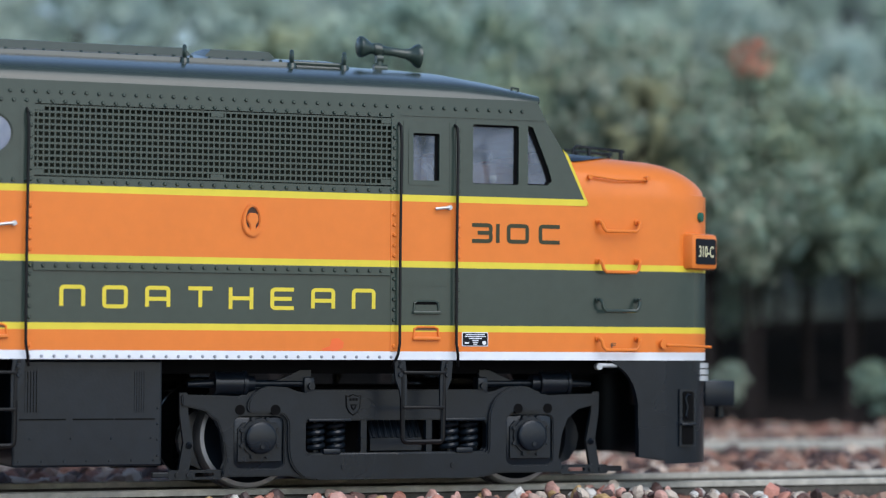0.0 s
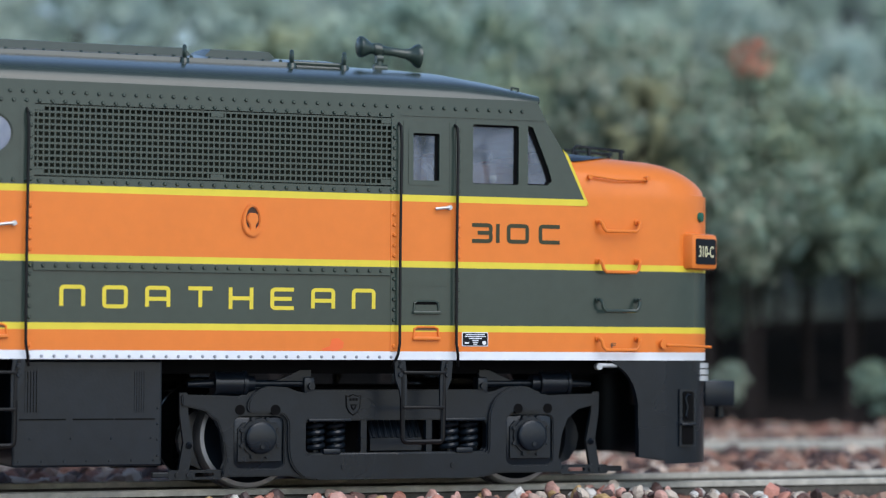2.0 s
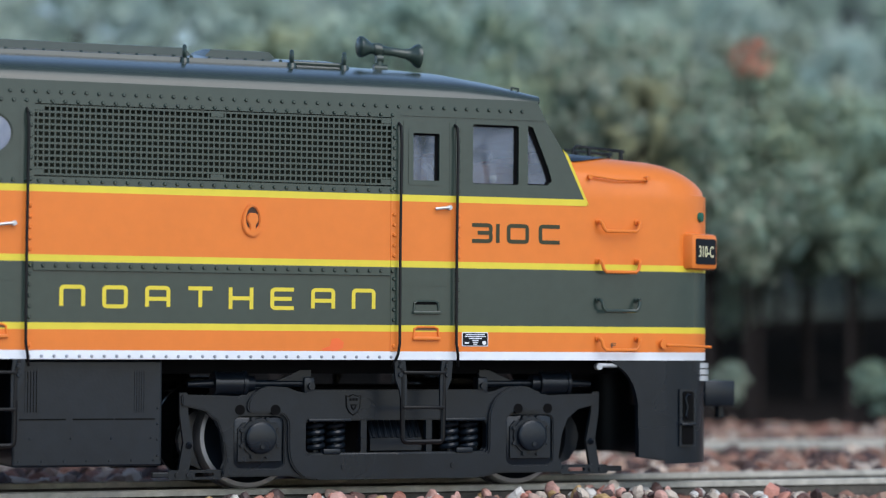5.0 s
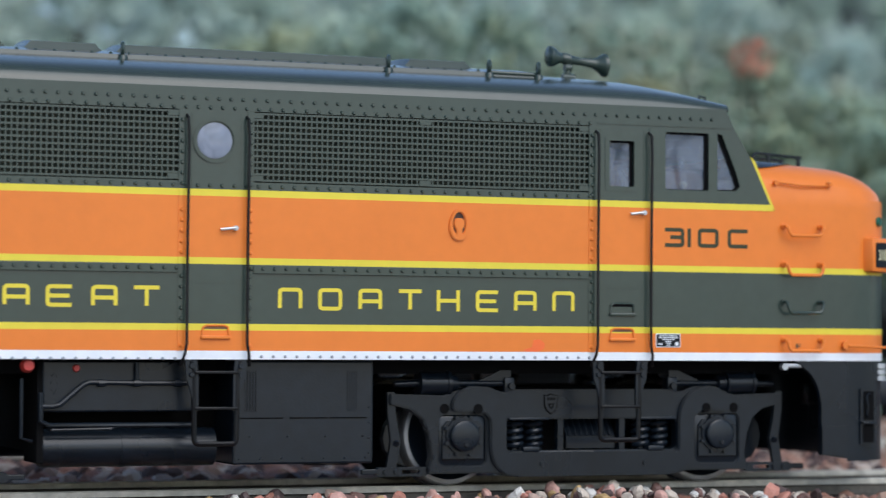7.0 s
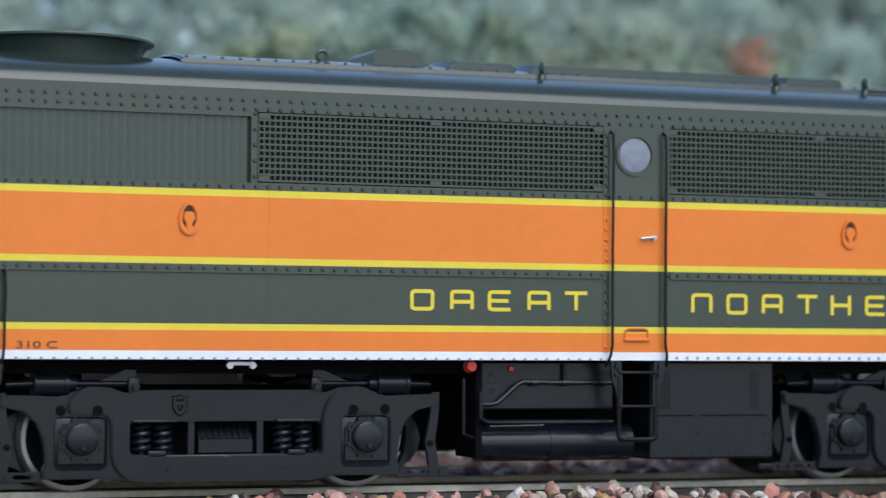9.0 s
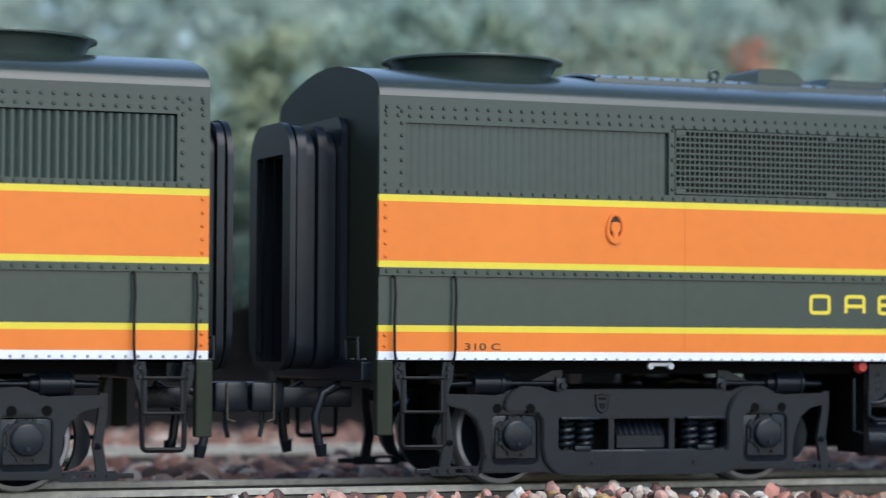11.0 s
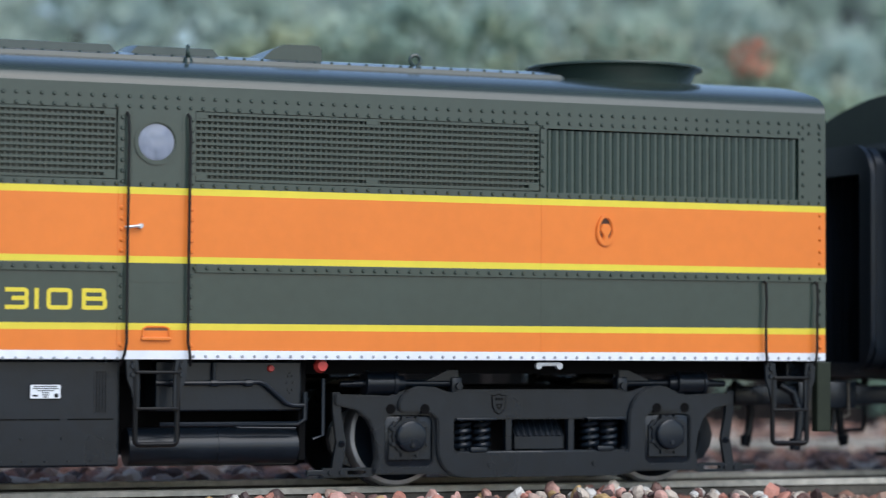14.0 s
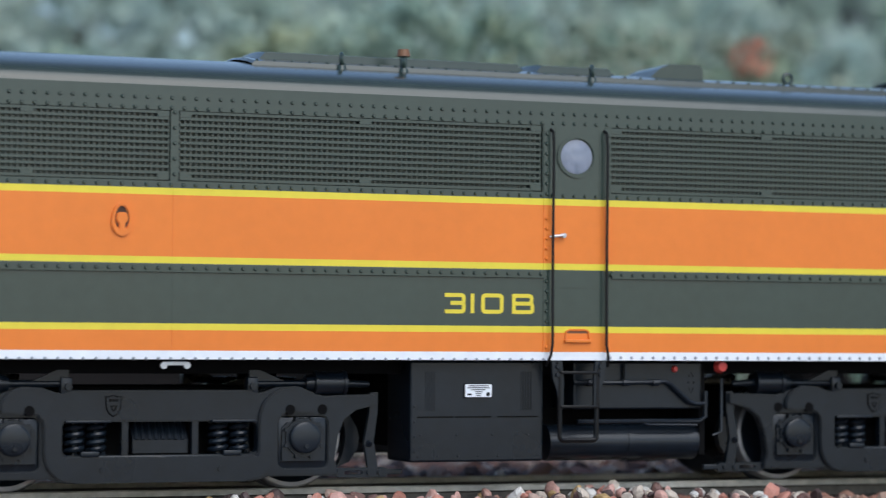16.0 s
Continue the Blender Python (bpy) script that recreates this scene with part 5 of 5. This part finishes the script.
# ---- the ground and the tracks ----
def ground():
    bm = bmesh.new()
    xs = [-5e5, -4000, -1200] + list(np.arange(-600, 1201, 60)) + [2500, 9000, 5e5]
    ys = [-5e5, -4000, -900, -300, -120, -60, -40, -14, -11.5, 11.5, 14, 40, 78, 112, 150, 200, 240, 300, 380, 470, 560, 700, 1200, 5000, 5e5]
    def h(x, y):
        if y < -60:
            return -7.0
        if y < 11.6:
            return -3.6
        if y < 200:
            return -2.8
        return -2.8 + float(np.interp(y, [200, 240, 300, 380, 470, 560, 700, 1200], [0, 4, 12, 34, 78, 128, 150, 150])) * (1 + 0.25 * math.sin(x * 0.011 + 1.0))
    g = [[bm.verts.new((x, y, h(x, y))) for x in xs] for y in ys]
    for j, (a, b) in enumerate(zip(g, g[1:])):
        for i in range(len(xs) - 1):
            f = bm.faces.new((a[i], a[i + 1], b[i + 1], b[i]))
            # The strip nearest the eye is out of view and serves as a reflector.
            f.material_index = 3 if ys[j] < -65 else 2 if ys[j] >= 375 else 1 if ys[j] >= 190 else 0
    ob = part("ground", bm, EARTH, None, "ballasted ground rising to a wooded slope", mats=[EARTH, HILL, FARHILL, BOUNCE])
    return tagged(ob, category="ground", kind="structure")


def rail(parent, y, x0, x1):
    prof = [(-1.1, -2.5), (1.1, -2.5), (1.1, -2.2), (0.28, -1.9), (0.25, -0.9), (0.5, -0.7), (0.5, -0.12), (0.35, 0), (-0.35, 0), (-0.5, -0.12), (-0.5, -0.7), (-0.25, -0.9), (-0.28, -1.9), (-1.1, -2.2)]
    bm = bmesh.new()
    a = [bm.verts.new((x0, y + p, z)) for p, z in prof]
    b = [bm.verts.new((x1, y + p, z)) for p, z in prof]
    n = len(prof)
    for i in range(n):
        f = bm.faces.new((a[i], a[(i + 1) % n], b[(i + 1) % n], b[i]))
        f.material_index = 0 if 5 <= i <= 9 else 1
    bm.faces.new(a), bm.faces.new(b)
    return part("rail", bm, RAIL, parent, "worn nickel rail", mats=[RAIL, RAILDARK])


def track(yc, x0, x1, label):
    e = new("track", None)
    tagged(e, label, "track", kind="structure")
    rail(e, yc - 8.75, x0, x1), rail(e, yc + 8.75, x0, x1)
    bm = bmesh.new()
    box(bm, -1.3, 1.3, -15.0, 15.0, -4.4, -2.5, 0.15)
    for s in (-8.75, 8.75):
        box(bm, -1.0, 1.0, s - 1.9, s + 1.9, -2.55, -2.15)
    first = None
    for k in range(int((x1 - x0) / 6.2)):
        at = (x0 + 3 + 6.2 * k, yc, 0)
        if first is None:
            first = part("tie", bm, TIE, e, at=at)
        else:
            same("tie", first, e, at)
    return e


def stone_mesh(seed, r):
    rnd = random.Random(seed)
    bm = bmesh.new()
    bmesh.ops.create_icosphere(bm, subdivisions=2, radius=r)
    k = [rnd.uniform(0.65, 1.25), rnd.uniform(0.65, 1.25), rnd.uniform(0.55, 0.9)]
    for v in bm.verts:
        f = 1.0 + 0.5 * noise.noise(v.co * (0.9 / r) + Vector((seed * 7.3, 0, 0))) + rnd.uniform(-0.07, 0.07)
        v.co = Vector((v.co.x * k[0] * f, v.co.y * k[1] * f, v.co.z * k[2] * f))
    return bm


def stones(bed):
    rnd = random.Random(7)
    shapes = []
    for i in range(10):
        bm = stone_mesh(i, 1.0)
        bmesh.ops.scale(bm, vec=(U, U, U), verts=bm.verts[:])
        me = bpy.data.meshes.new("stone")
        bm.to_mesh(me)
        bm.free()
        me.materials.append(STONE)
        shapes.append(me)
    # the front shoulder of the ballast, stone by stone
    n = 0
    while n < 300:
        x, y = rnd.uniform(28, 150), rnd.uniform(-23, -11.6)
        heap = -1.75 + 0.5 * math.sin(x * 0.16 + 0.5) + float(np.interp(x, [28, 75, 90, 150], [-0.75, -0.15, 0.6, 0.8]))
        r = rnd.uniform(0.5, 1.1)
        o = new("stone", rnd.choice(shapes))
        o.parent = bed
        z = min(heap, -0.85) + rnd.uniform(-0.6, 0.35)
        o.matrix_basis = Matrix.LocRotScale((x * U, y * U, z * U), Euler([rnd.uniform(0, 6.28) for _ in range(3)]), (r, r, r))
        n += 1
    # the rest, joined
    verts, faces = [], []
    base = [(np.array([v.co[:] for v in me.vertices]) / U, [p.vertices[:] for p in me.polygons]) for me in shapes]
    def throw(count, xa, xb, ya, yb, z, ra, rb, gaps=()):
        for _ in range(count):
            x, y = rnd.uniform(xa, xb), rnd.uniform(ya, yb)
            if any(a < y < b for a, b in gaps):
                continue
            r = rnd.uniform(ra, rb)
            v, f = rnd.choice(base)
            m = np.array(Euler([rnd.uniform(0, 6.28) for _ in range(3)]).to_matrix())
            o = len(verts)
            verts.extend(((v @ m.T) * r + (x, y, z + rnd.uniform(-0.5, 0.5))) * U)
            faces.extend([tuple(o + k for k in q) for q in f])
    throw(2600, -60, 260, -34, -11.4, -2.8, 0.7, 1.5)
    throw(900, -60, 260, -7.0, 7.0, -3.4, 0.6, 1.2)
    throw(5200, 0, 330, 11.6, 78, -2.4, 1.0, 2.3)
    throw(900, 20, 400, 88.8, 101.2, -3.0, 0.7, 1.4)
    throw(5200, 30, 470, 105, 196, -2.4, 1.0, 2.3)
    me = bpy.data.meshes.new("gravel")
    me.from_pydata([tuple(v) for v in verts], [], faces)
    me.materials.append(GRAVEL)
    tagged(new("gravel", me), "pink, white and brown crushed stone ballast", "gravel", kind="stuff")


# ---- the woods ----
def tree_model(name, seed, height, spread, low, leaf, label, count, size, stem=1.0):
    rnd = random.Random(seed)
    e = new(name, None)
    bm = bmesh.new()
    cyl(bm, (0, 0, -4), (0.6, 0.3, height * 0.45), 1.0 * stem, 0.6 * stem, 9)
    cyl(bm, (0.6, 0.3, height * 0.45), (0, 0, height * 0.85), 0.6 * stem, 0.25 * stem, 8)
    clumps = []
    for k in range(64):
        a, t = rnd.uniform(0, math.tau), rnd.uniform(0, 1)
        z = height * (low + (0.97 - low) * t)
        rr = spread * rnd.uniform(0.15, 1.0) * (0.45 + 0.9 * math.sin(math.pi * min(0.92, 0.2 + 0.75 * t)))
        c = Vector((rr * math.cos(a), rr * math.sin(a), z))
        clumps.append((c, spread * rnd.uniform(0.14, 0.30)))
        s = Vector((0.4, 0.2, max(height * 0.2, z - height * 0.16)))
        if k % (3 if stem == 1 else 16) == 0:
            cyl(bm, s, c, 0.3 * stem, 0.1 * stem, 5)
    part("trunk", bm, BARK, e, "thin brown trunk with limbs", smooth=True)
    verts, faces = [], []
    for _ in range(int(count * 4.2)):
        c, r = rnd.choice(clumps)
        d = Vector((rnd.gauss(0, 1), rnd.gauss(0, 1), rnd.gauss(0, 0.8)))
        d = d.normalized() * r * abs(rnd.gauss(0.75, 0.35))
        p = c + d
        n = (d.normalized() + Vector((rnd.gauss(0, 0.5), rnd.gauss(0, 0.5), rnd.gauss(0, 0.5) + 0.4))).normalized()
        a = n.orthogonal().normalized() @ Matrix.Rotation(rnd.uniform(0, 6.28), 3, n)
        b = n.cross(a)
        s = 0.47 * size * rnd.uniform(0.5, 1.4)
        o = len(verts)
        verts += [tuple((p + v) * U) for v in (-a * s, b * 0.6 * s, a * s, -b * 0.6 * s)]
        faces.append((o, o + 1, o + 2, o + 3))
    me = bpy.data.meshes.new("crown")
    me.from_pydata(verts, [], faces)
    me.materials.append(leaf)
    cr = new("crown", me)
    cr.parent = e
    return tagged(e, label, "tree", "trees of the wooded slope")


def slope(x, y):
    return -2.8 + float(np.interp(y, [200, 240, 300, 380, 470, 560, 700, 1200], [0, 4, 12, 34, 78, 128, 150, 150])) * (1 + 0.25 * math.sin(x * 0.011 + 1.0))


def woods():
    rnd = random.Random(21)
    def family(seed, leaf, tone):
        return [tree_model("tree", seed, 62, 19, 0.36, leaf, tone + " leafy model tree on the slope", 1500, 1.9),
                tree_model("tree", seed + 1, 52, 22, 0.30, leaf, tone + " broad model tree on the slope", 1700, 1.9),
                tree_model("tree", seed + 2, 70, 18, 0.38, leaf, tone + " tall model tree on the slope", 1500, 1.8)]
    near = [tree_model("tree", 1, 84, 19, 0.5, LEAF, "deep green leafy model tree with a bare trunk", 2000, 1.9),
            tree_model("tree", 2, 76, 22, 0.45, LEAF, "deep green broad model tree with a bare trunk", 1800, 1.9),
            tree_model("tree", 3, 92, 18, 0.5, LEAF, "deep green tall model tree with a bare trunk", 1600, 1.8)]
    # Middle and far trees carry distance haze in their leaf colour.
    mid, far = family(11, MIDLEAF, "haze-paled green"), family(21, PALELEAF, "haze-pale grey-green")
    red = tree_model("tree", 4, 88, 4.0, 0.88, REDLEAF, "small red autumn tree among green ones", 60, 1.5, 0.3)
    gold = tree_model("tree", 5, 78, 10, 0.62, GOLDLEAF, "golden brown autumn tree among green ones", 420, 1.8)
    bush = tree_model("bush", 6, 15, 3.6, 0.4, LEAF, "small green bush at the foot of the slope", 260, 1.2)
    used = set()
    def put(m, x, y, z=None, turn=None):
        z = slope(x, y) if z is None else z
        r = rnd.uniform(0, 360) if turn is None else turn
        p = pose(x * U, y * U, z * U, 0, 0, r)
        if m.name in used:
            copy_thing(m, p)
        else:
            used.add(m.name)
            m.matrix_basis = p
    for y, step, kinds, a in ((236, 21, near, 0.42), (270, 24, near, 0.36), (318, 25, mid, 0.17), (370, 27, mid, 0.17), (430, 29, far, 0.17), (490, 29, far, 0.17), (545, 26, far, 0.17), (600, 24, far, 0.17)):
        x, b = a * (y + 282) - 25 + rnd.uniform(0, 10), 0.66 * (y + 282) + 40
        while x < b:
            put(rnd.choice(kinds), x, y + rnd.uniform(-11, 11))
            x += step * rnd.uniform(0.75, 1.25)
    put(near[1], 277, 247), put(near[2], 292, 250), put(near[0], 262, 246)
    return put, red, gold, bush


ground_sheet = ground()
main_track = track(0.0, -260, 420, "straight model track of nickel rail in pale pink ballast")
track(94.5, -120, 560, "second model track, parallel, in the same ballast")
stones(ground_sheet)
put, red_tree, gold_tree, small_bush = woods()
put(red_tree, 276.5, 225, slope(276.5, 225) + 1.0)
put(gold_tree, 246, 222)
put(small_bush, 260, 205)
put(small_bush, 297, 208)
put(small_bush, 299, 204, -5.0)

loco_a, gear_a = locomotive_a()
door_handle(loco_a, 52.0, 31.75)
door_handle(loco_a, 2.6, 28.9)
loco_b, gear_b = locomotive_b()

TRAVEL = [(0, -0.13), (5.6, -0.13), (5.8, 0.0), (6.0, 1.81), (6.2, 5.52), (6.5, 12.3), (7, 24.2), (7.5, 36.85), (8, 49.6), (8.5, 62.2), (9, 74.9), (10, 100.3), (11, 125.9),
          (11.5, 138.6), (12, 151.5), (12.5, 164.3), (13, 176.95), (13.5, 189.8), (14, 202.5), (14.5, 215.0), (15, 227.4), (15.5, 239.85), (16, 252.3)]


def motions():
    for thing, x in ((loco_a, 53.15), (loco_b, -131.7)):
        walk(thing, [(t, pose((x + s) * U, 0, 0)) for t, s in TRAVEL])
    ts = [0.0, 5.6] + [5.8 + 0.2 * k for k in range(52)]
    for sets in (w for _, w in gear_a + gear_b):
        for w in sets:
            px, pz = w.location.x, w.location.z
            walk(w, [(t, pose(px, 0, pz, 0, math.degrees(np.interp(t, *zip(*TRAVEL)) / 5.9), 0)) for t in ts])


motions()
